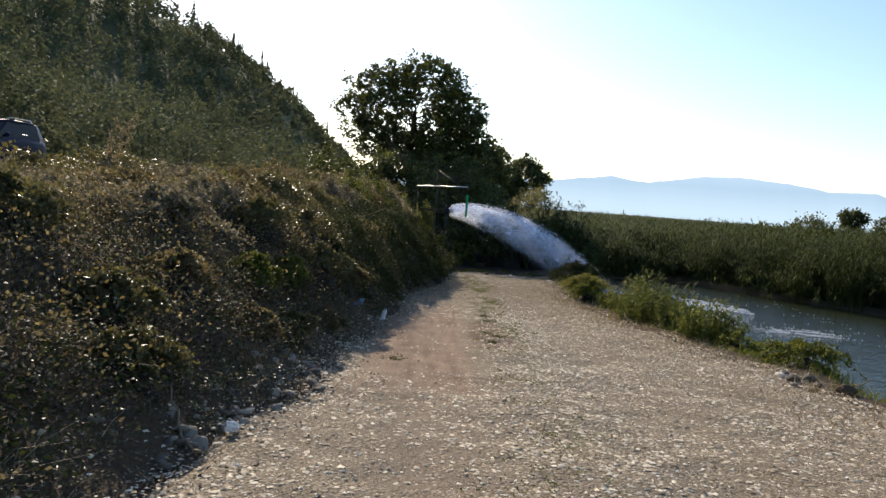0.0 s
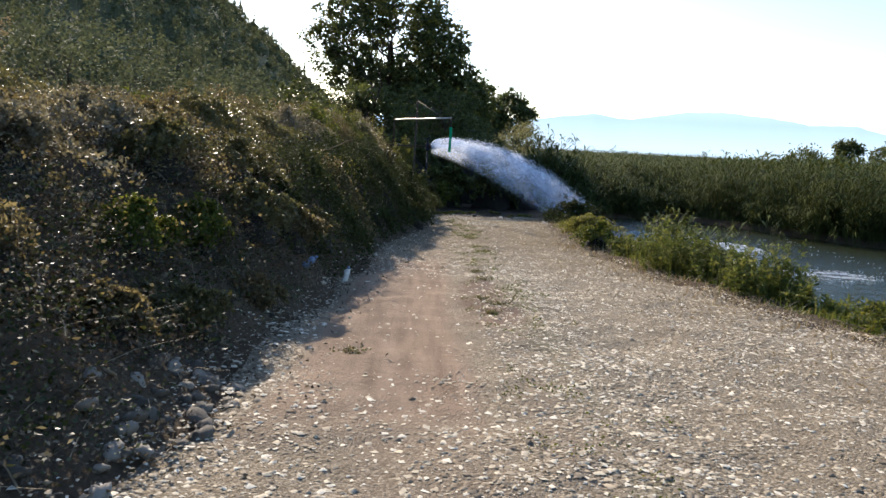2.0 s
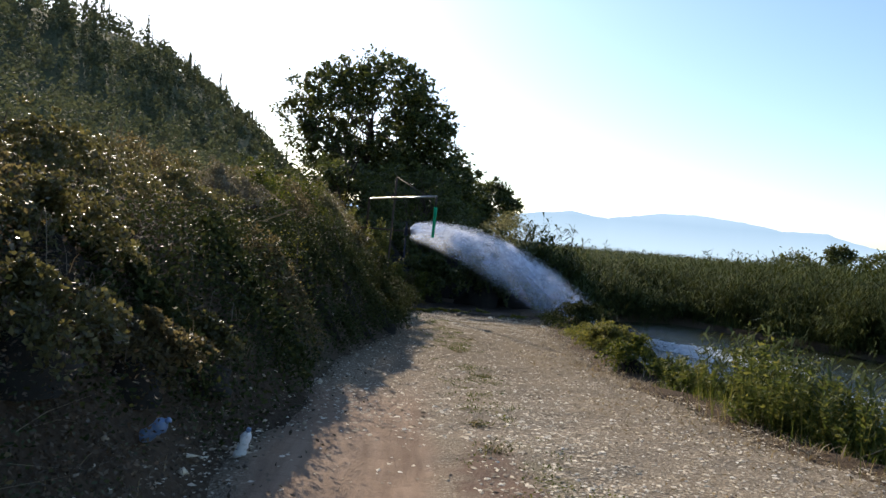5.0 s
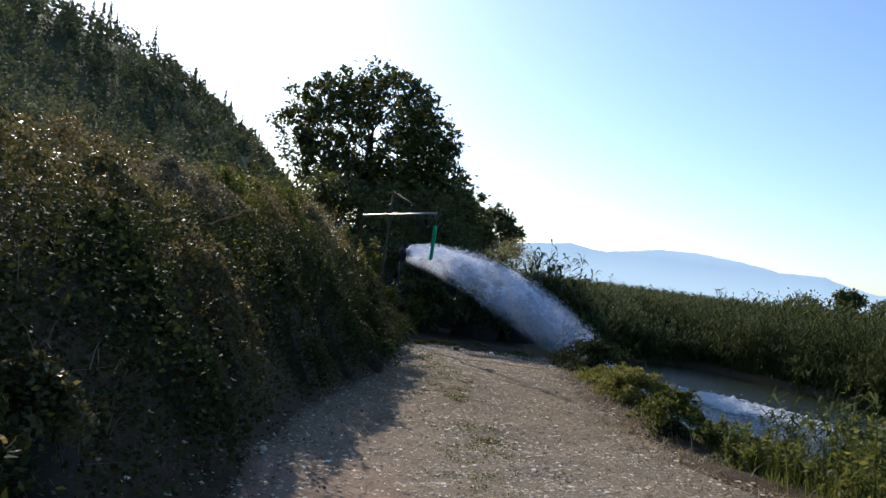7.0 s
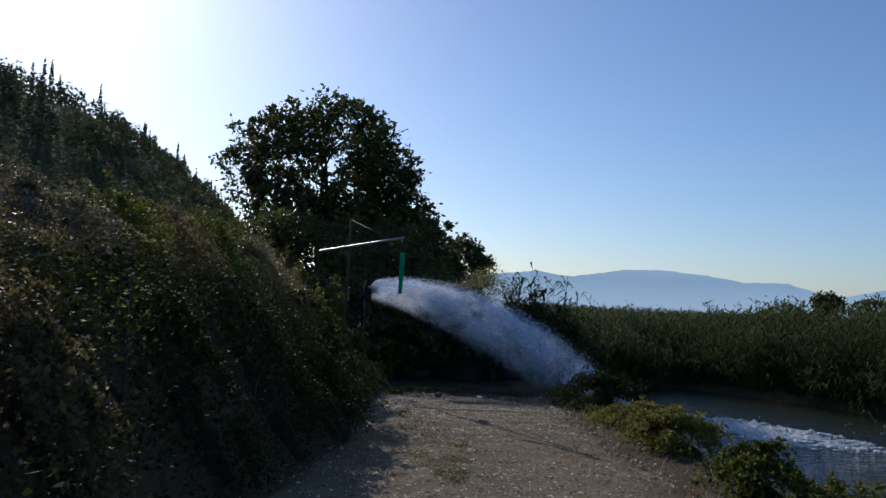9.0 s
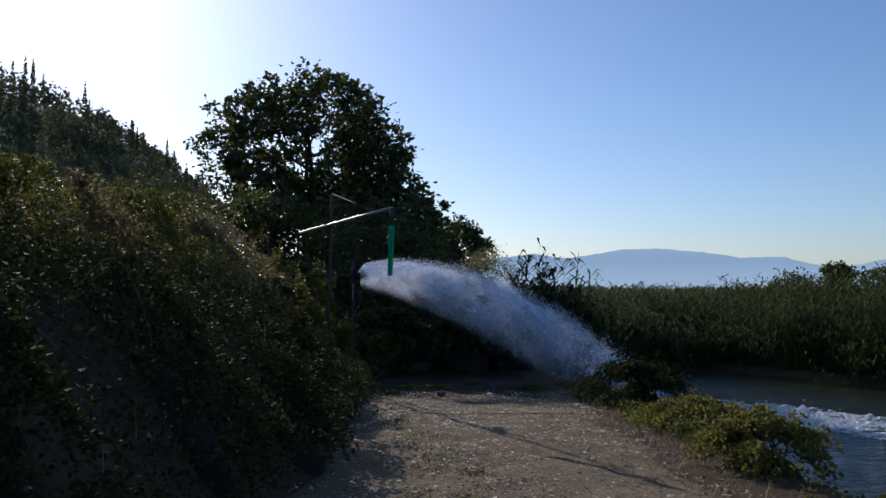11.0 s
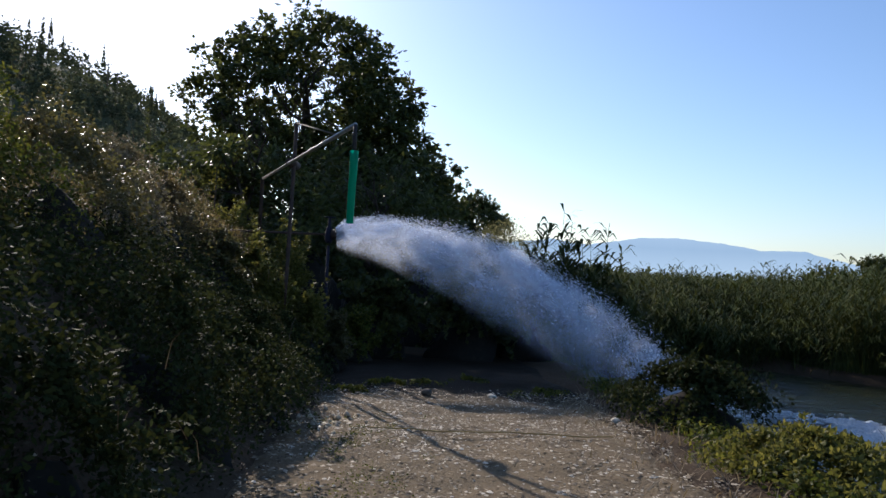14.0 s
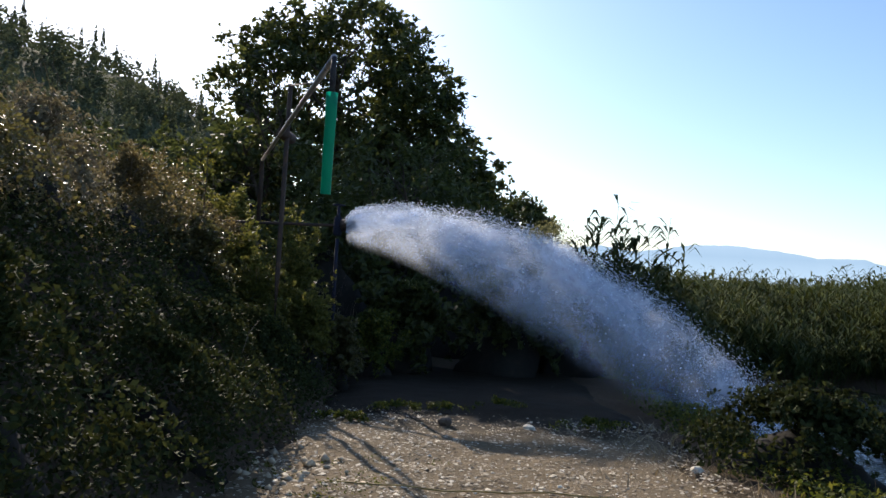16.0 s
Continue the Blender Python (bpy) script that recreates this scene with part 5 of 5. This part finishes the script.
def gravelly(x, y):
    """How thick the loose gravel lies: least in the sandy wheel lane, most beside it."""
    d = ss((x - left_edge(y) + np.interp(y, (15, 20), (0.75, 0.25))) / np.interp(y, (15, 20), (0.95, 0.5))) * (x < right_edge(y) + 0.3)
    d = d * np.interp(y, (1, 9, 14, 26, 29, 32, 34.5), (1, 1, 0.6, 0.6, 0.85, 0.85, 0.1)) * np.clip(0.72 + 0.3 * wave(x, y, 1.7) + 0.2 * wave(x, y, 4.3, 1), 0.3, 1)
    d = d * (1 - 0.55 * np.exp(-((x - 0.05 - 0.25 * wave(y, y, 0.7)) / 0.5) ** 2) * np.interp(y, (16, 21), (1, 0)))
    d = d * (1 + 0.5 * np.exp(-((x - 1.6 - 0.2 * wave(y, y, 0.5)) / 0.45) ** 2))
    return d * (1 - 0.9 * ss((1 - np.abs(y - 12.2) / 3.6) * 3) * ss((0.95 - np.abs(x + 0.1)) * 4))


x, y = scatter(215000, -2, 5.5, 1.5, 34.5, gravelly)
p = np.stack((x, y, np.where(x < left_edge(y) - 0.1, np.maximum(land(x, y), fall(y) - 0.05), road_height(x, y)) + 0.003), 1)
size = 0.0128 * rng.lognormal(0, 0.48, len(x)).clip(0.35, 2.4)
pale = rng.uniform(0, 1, len(x)) < np.interp(y, (15, 21, 26, 30), (1.0, 0.22, 0.22, 0.6))
tagged(piece("gravel", chip_mesh("gravel", p[pale], size[pale]), M_STONE), "loose pale gravel chips on the track", "gravel", kind="stuff")
tagged(piece("brown_gravel", chip_mesh("brown_gravel", p[~pale], size[~pale]), M_CHIPS), "loose brown gravel chips on the track", "gravel", kind="stuff")
x, y = scatter(1600, -3.5, 0.5, 1.5, 32, lambda x, y: np.exp(-((left_edge(y) - 0.35 - x) / 0.5) ** 2) * np.interp(y, (2, 12, 30), (1, 0.7, 0.4)))
p = np.stack((x, y, np.maximum(land(x, y), fall(y)) + 0.01), 1)
tagged(piece("bank_stones", lump_mesh("bank_stones", p, 0.022 * rng.lognormal(0, 0.4, len(x)), 0.6), M_STONE), "loose stones along the foot of the bank", "stones", kind="stuff")

x, y = scatter(16000, 2.2, 5.8, 2, 24, lambda x, y: ss((x - right_edge(y) + 2.6) / 2.4) * (x < right_edge(y) + 0.4) * (0.5 + 0.5 * wave(x, y, 1.4, 3)))
tagged(piece("dry_chaff", leaf_mesh("dry_chaff", np.stack((x, y, road_height(x, y) + 0.012), 1), 0.045, 0.012, 0.0), M_STRAW), "dry straw and leaf scraps along the track", "litter", kind="stuff")
x, y = scatter(1300, 0.3, 2.2, 3, 31, lambda x, y: np.interp(y, (15, 18), (0.5, 1)) * np.exp(-((x - 1.1 - 0.2 * wave(y, y, 0.6)) / 0.36) ** 2) * (wave(x, y, 0.9, 1) > -0.2))
i = np.repeat(np.arange(len(x)), 22)
p = np.stack((x[i] + rng.normal(0, 0.06, len(i)), y[i] + rng.normal(0, 0.08, len(i)), road_height(x[i], y[i]) + 0.006 + np.abs(rng.normal(0, 0.012, len(i)))), 1)
tagged(piece("track_weeds", leaf_mesh("track_weeds", p, 0.022, 0.012, 0.0), M_BUSH), "sparse creeping weeds between the wheel lanes", "weeds", kind="stuff")

# a heap of pale stones at the foot of the bank
heap = "pale stones heaped at the track edge"
for j in range(26):
    x, y = 0.7 + rng.normal(0, 0.22), 30.2 + rng.normal(0, 0.4)
    tagged(piece("stone", lump_mesh("stone", np.array(((x, y, float(fall(y)) + 0.02),)), 0.055 * rng.uniform(0.6, 1.3), 0.7), M_STONE), "pale angular stone at the track edge", "stone", heap)


cobbles = "grey cobbles at the foot of the bank"
n = Nodes("grey_cobble", 0.85, 0, 0.25)
c = n.ramp(n.t.nodes.new("ShaderNodeObjectInfo").outputs["Random"], (0.0, (0.06, 0.05, 0.038)), (0.6, (0.15, 0.128, 0.1)), (1.0, (0.36, 0.32, 0.26)))
n.color(n.mix(n.noise(18, 5, 0.65), c, n.mix(0.55, c, (0.09, 0.08, 0.06)))).bump(n.noise(40, 5), 0.5, 0.006)
M_COBBLE = n.m
shapes = []
for j in range(5):
    bm = bmesh.new()
    bmesh.ops.create_icosphere(bm, subdivisions=2, radius=1)
    for v in bm.verts:
        v.co *= 1 + 0.75 * noise.noise(v.co * 0.8 + Vector((j * 7, 0, 0))) + 0.22 * noise.noise(v.co * 2.6 + Vector((j * 3, 5, 0)))
    me = bpy.data.meshes.new("cobble")
    bm.to_mesh(me)
    bm.free()
    me.materials.append(M_COBBLE)
    me.polygons.foreach_set("use_smooth", np.ones(len(me.polygons), dtype=bool))
    shapes.append(me)
for j in range(90):
    y = rng.uniform(5.0, 9.0)
    x = float(left_edge(y)) - abs(rng.normal(0.02, 0.36)) + 0.06
    r = 0.047 * rng.uniform(0.5, 1.4)
    z = max(float(land(x, y)), float(fall(y)) - 0.02)
    st = new("cobble", shapes[j % 5])
    st.location, st.rotation_euler, st.scale = (x, y, z + r * 0.2), (rng.uniform(-0.4, 0.4), rng.uniform(-0.4, 0.4), rng.uniform(0, 6.28)), (r * rng.uniform(0.9, 1.5), r, r * rng.uniform(0.5, 0.8))
    tagged(st, "rounded grey cobble at the foot of the bank", "stone", cobbles)


def rock(x, y, size, label, material, flat=0.7):
    """A worn lump with facets."""
    bm = bmesh.new()
    bmesh.ops.create_icosphere(bm, subdivisions=2, radius=size)
    for v in bm.verts:
        v.co *= 1 + 0.3 * noise.noise(v.co / size * 1.3 + Vector((x, y, 0)))
        v.co.z *= flat
    z = max(float(land(x, y)), float(fall(y)))
    r = part("rock", bm, material, None, "", False)
    r.location = (x, y, z + size * flat * 0.5)
    return tagged(r, label, "rock")


rock(1.9, 33.3, 0.09, "grey stone lying on the wet ground", M_POLE)
rock(4.2, 31.2, 0.055, "pale stone at the track edge", M_STONE)
rock(3.45, 22.9, 0.05, "grey stone at the track edge", M_COBBLE, 0.5)
rock(4.7, 10.8, 0.07, "pale clod of earth at the track edge", M_STONE)
rock(5.1, 9.8, 0.12, "brown clod of earth at the track edge", M_SOIL)


def carton(x, y, z, label):
    """A crushed carton: a box with dented sides and a folded top."""
    c = thing("carton", label, "litter", at=(x, y, z))
    c.rotation_euler = (0.5, 0.35, 0.6)
    bm = bmesh.new()
    bmesh.ops.create_cube(bm, size=1)
    bmesh.ops.scale(bm, vec=(0.1, 0.055, 0.06), verts=bm.verts)
    bmesh.ops.subdivide_edges(bm, edges=bm.edges, cuts=3, use_grid_fill=True)
    for v in bm.verts:
        v.co += Vector(noise.noise_vector(v.co * 12)) * 0.01
    part("box", bm, M_WHITE, c, "", False)
    bm = tube([(-0.042, 0, 0.032), (0.0, 0.008, 0.04), (0.042, 0, 0.03)], [0.011, 0.014, 0.01], 6)
    part("flap", bm, M_WHITE, c)
    return c


carton(-1.5, 5.95, -0.2, "crushed white carton at the foot of the bank")


def bottle(x, y, z, height, r, body, label, tilt):
    """A crumpled plastic bottle with a neck and a cap."""
    b = thing("bottle", label, "bottle", at=(x, y, z))
    b.rotation_euler = tilt
    bm = tube([(0, 0, q * height) for q in (0, 0.05, 0.2, 0.3, 0.42, 0.5, 0.68, 0.8, 0.9)], [r * q for q in (0.8, 1, 1, 0.82, 1, 0.85, 1, 0.75, 0.35)], 10)
    for v in bm.verts:
        v.co += Vector(noise.noise_vector(v.co * 18)) * r * 0.3
    part("body", bm, body, b)
    part("cap", tube([(0, 0, height * 0.89), (0, 0, height)], r * 0.4, 10), M_PALEBLUE, b, "pale blue screw cap")
    return b


bottle(-1.0, 14.15, max(float(fall(14.15)), float(land(-1.0, 14.15))) - 0.01, 0.25, 0.042, M_WHITE, "crumpled white plastic bottle at the foot of the bank", (0.25, 0.3, 0))
bottle(-1.4, 13.2, float(land(-1.4, 13.2)) + 0.05, 0.22, 0.045, M_PALEBLUE, "pale blue plastic bottle among dead leaves", (0.9, 0.2, 1.1))


def cane(a, b, r, label):
    """A fallen cane, slightly bowed, with knots."""
    a, b = Vector(a), Vector(b)
    pts = [a.lerp(b, q) + Vector((0, 0, -0.12 * math.sin(q * 3.14))) + Vector(rng.normal(0, 0.012, 3)) for q in np.linspace(0, 1, 13)]
    c = part("cane", tube(pts, [r * (1.15 if i % 2 else 0.85) * (1 - 0.04 * i) for i in range(13)], 6), M_STRAW, None)
    return tagged(c, label, "cane")


cane((-2.6, 11.9, 0.75), (-5.5, 14.6, 0.95), 0.018, "long pale dry cane lying across the brambles")
cane((-1.5, 19.5, 1.25), (-2.5, 19.9, 1.05), 0.012, "dry bent cane over the brambles")
for x0, y0, x1, y1 in ((4.9, 12.6, 5.6, 12.1), (4.5, 13.5, 5.2, 13.9), (5.1, 10.9, 5.5, 10.0), (3.6, 17.9, 4.1, 17.4), (4.0, 15.9, 4.7, 15.6), (-1.5, 5.2, -2.0, 6.0), (-1.7, 8.0, -2.3, 8.3), (-1.45, 9.6, -1.8, 10.4), (0.95, 13.0, 1.2, 12.85)):
    z0, z1 = max(float(fall(y0)), float(land(x0, y0))), max(float(fall(y1)), float(land(x1, y1)))
    cane((x0, y0, z0 + 0.06), (x1, y1, z1 + 0.16), 0.011, "short pale dry cane lying on the ground")


def weed(x, y, r):
    """A small flat plant on the track."""
    w = thing("weed", "small green weed growing in the gravel", "weed", "weeds on the track", at=(x, y, float(road_height(x, y)) - 0.005))
    k = 130
    p = rng.normal(0, 1, (k, 3)) * np.array((r, r, r * 0.3))
    p[:, 2] = np.abs(p[:, 2]) + 0.015
    piece("foliage", leaf_mesh("foliage", p * 0.6, 0.028, 0.016), M_BRAMBLE, w)
    piece("stalk", blade_mesh("stalk", rng.normal(0, 1, (14, 3)) * np.array((r * 0.7, r * 0.7, 0)), 0.07, 0.006, 1.2), M_STRAW, w)["kind"] = "stuff"


for x, y, r in ((0.97, 12.7, 0.1), (0.92, 14.8, 0.12), (0.79, 13.1, 0.09), (0.85, 12.2, 0.07), (0.9, 16.0, 0.09), (-0.5, 10.0, 0.1), (1.3, 19.5, 0.12), (1.2, 22.3, 0.12), (1.5, 25.0, 0.13)):
    weed(x, y, r)


def thin_hose(points):
    """A thin hose lying on the gravel in gentle bends."""
    pts = [(x, y, float(fall(y)) + 0.035) for x, y in points]
    h = part("garden_hose", tube(pts, 0.007, 6), M_HOSEYELLOW, None)
    return tagged(h, "thin faded yellow hose lying across the gravel", "hose")


thin_hose([(0.9 + 0.16 * k, 29.82 + 0.05 * math.sin(k * 0.7) + 0.03 * math.sin(k * 1.9)) for k in range(19)])
for x, y, r, h in ((1.3, 34.2, 0.35, 0.13), (1.9, 34.4, 0.3, 0.12), (2.6, 34.9, 0.4, 0.16), (0.7, 33.0, 0.3, 0.14), (3.6, 33.2, 0.4, 0.2)):
    bush(x, y, r, h, 700, "low green weeds on the wet ground", 0.04, M_BUSH, (1.3, 0.8), "weeds on the wet ground", 14, 0, 0.6)
rock(2.9, 33.3, 0.07, "pale stone lying on the wet ground", M_STONE, 0.5)
for x, y, q in ((4.75, 10.5, 0.09), (4.95, 10.2, 0.06), (4.6, 10.15, 0.05), (4.85, 11.0, 0.06), (5.05, 10.7, 0.08)):
    rock(x, y, q, "brown broken stone heaped at the track edge", M_COBBLE, 0.75)


def pylon(x, y, top):
    """A wooden line pole with a crossbar."""
    z0 = float(land(x, y))
    t = thing("utility_pole", "thin wooden utility pole on the hillside", "utility pole", "poles on the hill", at=(x, y, z0))
    h = top - z0
    part("pole", tube([(0, 0, -0.5), (0, 0, h * 0.5), (0, 0, h)], [0.2, 0.17, 0.13], 8), M_POLE, t)
    part("crossbar", tube([(-1.3, 0, h - 0.5), (0, 0.02, h - 0.5), (1.3, 0, h - 0.5)], 0.09, 6), M_POLE, t)


for a, r, e in ((18.7, 262, 11.6), (18.1, 258, 11.1)):
    pylon(-math.sin(radians(a)) * r, math.cos(radians(a)) * r + 14, 0.9 + r * math.tan(radians(e)))


def car(x, y):
    """A small dark blue estate car that faces down the road, lamps lit."""
    z0 = float(land(x, y))
    c = thing("car", "dark blue estate car with lit headlights behind the bank", "car", at=(x, y, z0))
    half, ring = 0.86, []
    # sections from nose to tail: place, half width, sill, belt
    for q, w, lo, hi in ((-2.05, 0.62, 0.34, 0.66), (-1.98, 0.78, 0.26, 0.76), (-1.7, 0.85, 0.22, 0.86), (-0.95, 0.86, 0.22, 0.98), (0.6, 0.87, 0.22, 1.0), (1.7, 0.86, 0.24, 1.0), (1.98, 0.8, 0.3, 0.96), (2.05, 0.68, 0.4, 0.85)):
        ring.append([(-w * 0.92, q, lo), (-w, q, lo + 0.12), (-w, q, hi - 0.16), (-w * 0.9, q, hi), (w * 0.9, q, hi), (w, q, hi - 0.16), (w, q, lo + 0.12), (w * 0.92, q, lo)])

    def loft(rings):
        bm = bmesh.new()
        vs = [[bm.verts.new(v) for v in r] for r in rings]
        for a, b in zip(vs, vs[1:]):
            for k in range(len(a)):
                bm.faces.new((a[k], a[(k + 1) % len(a)], b[(k + 1) % len(a)], b[k]))
        bm.faces.new(vs[0][::-1])
        bm.faces.new(vs[-1])
        return bm

    body = part("body", loft(ring), M_CARPAINT, c, "dark blue painted body")
    part("cabin", loft([[(-w, a, 0.95), (w, a, 0.95), (w * 0.84, b, 1.47), (-w * 0.84, b, 1.47)][::-1] for w, a, b in ((0.74, -1.0, -0.2), (0.79, -0.92, -0.14), (0.8, 1.6, 1.5), (0.74, 1.98, 1.72))]), M_CARGLASS, c, "tinted windows", False)
    part("roof", loft([[(-w, q, 1.45), (-w * 0.9, q, z), (w * 0.9, q, z), (w, q, 1.45)] for q, w, z in ((-0.26, 0.66, 1.47), (0.0, 0.7, 1.53), (1.2, 0.7, 1.54), (1.78, 0.64, 1.48))]), M_CARPAINT, c)
    for sx in (-1, 1):
        part("roof_rail", tube([(sx * 0.58, -0.05, 1.54), (sx * 0.6, 0.1, 1.59), (sx * 0.6, 1.3, 1.59), (sx * 0.58, 1.45, 1.53)], 0.016, 6), M_STEEL, c, "bright roof rail")
        part("mirror", tube([(sx * 0.8, -0.62, 1.0), (sx * 0.95, -0.66, 1.05), (sx * 1.02, -0.64, 1.05)], [0.03, 0.075, 0.05], 8), M_CARPAINT, c)
        part("headlight", tube([(sx * 0.61, -1.9, 0.66), (sx * 0.61, -2.02, 0.66), (sx * 0.61, -2.07, 0.66)], [0.12, 0.11, 0.07], 12), M_LAMP, c, "lit headlight")
        for q in (-1.3, 1.3):
            tyre = part("wheel", tube([(sx * 0.68, q, 0.31), (sx * 0.7, q, 0.31), (sx * 0.86, q, 0.31), (sx * 0.885, q, 0.31)], [0.27, 0.31, 0.31, 0.27], 20), M_RUBBER, c, "black tyre")
            part("rim", tube([(sx * 0.87, q, 0.31), (sx * 0.895, q, 0.31)], [0.2, 0.17], 16), M_STEEL, tyre)
    part("bumper", tube([(-0.8, -1.98, 0.42), (-0.5, -2.08, 0.42), (0.5, -2.08, 0.42), (0.8, -1.98, 0.42)], 0.09, 8), M_CARPAINT, c)
    part("grille", tube([(-0.42, -2.07, 0.6), (0.42, -2.07, 0.6)], 0.055, 8), M_RUBBER, c)
    return c


car(-14.1, 24.6)
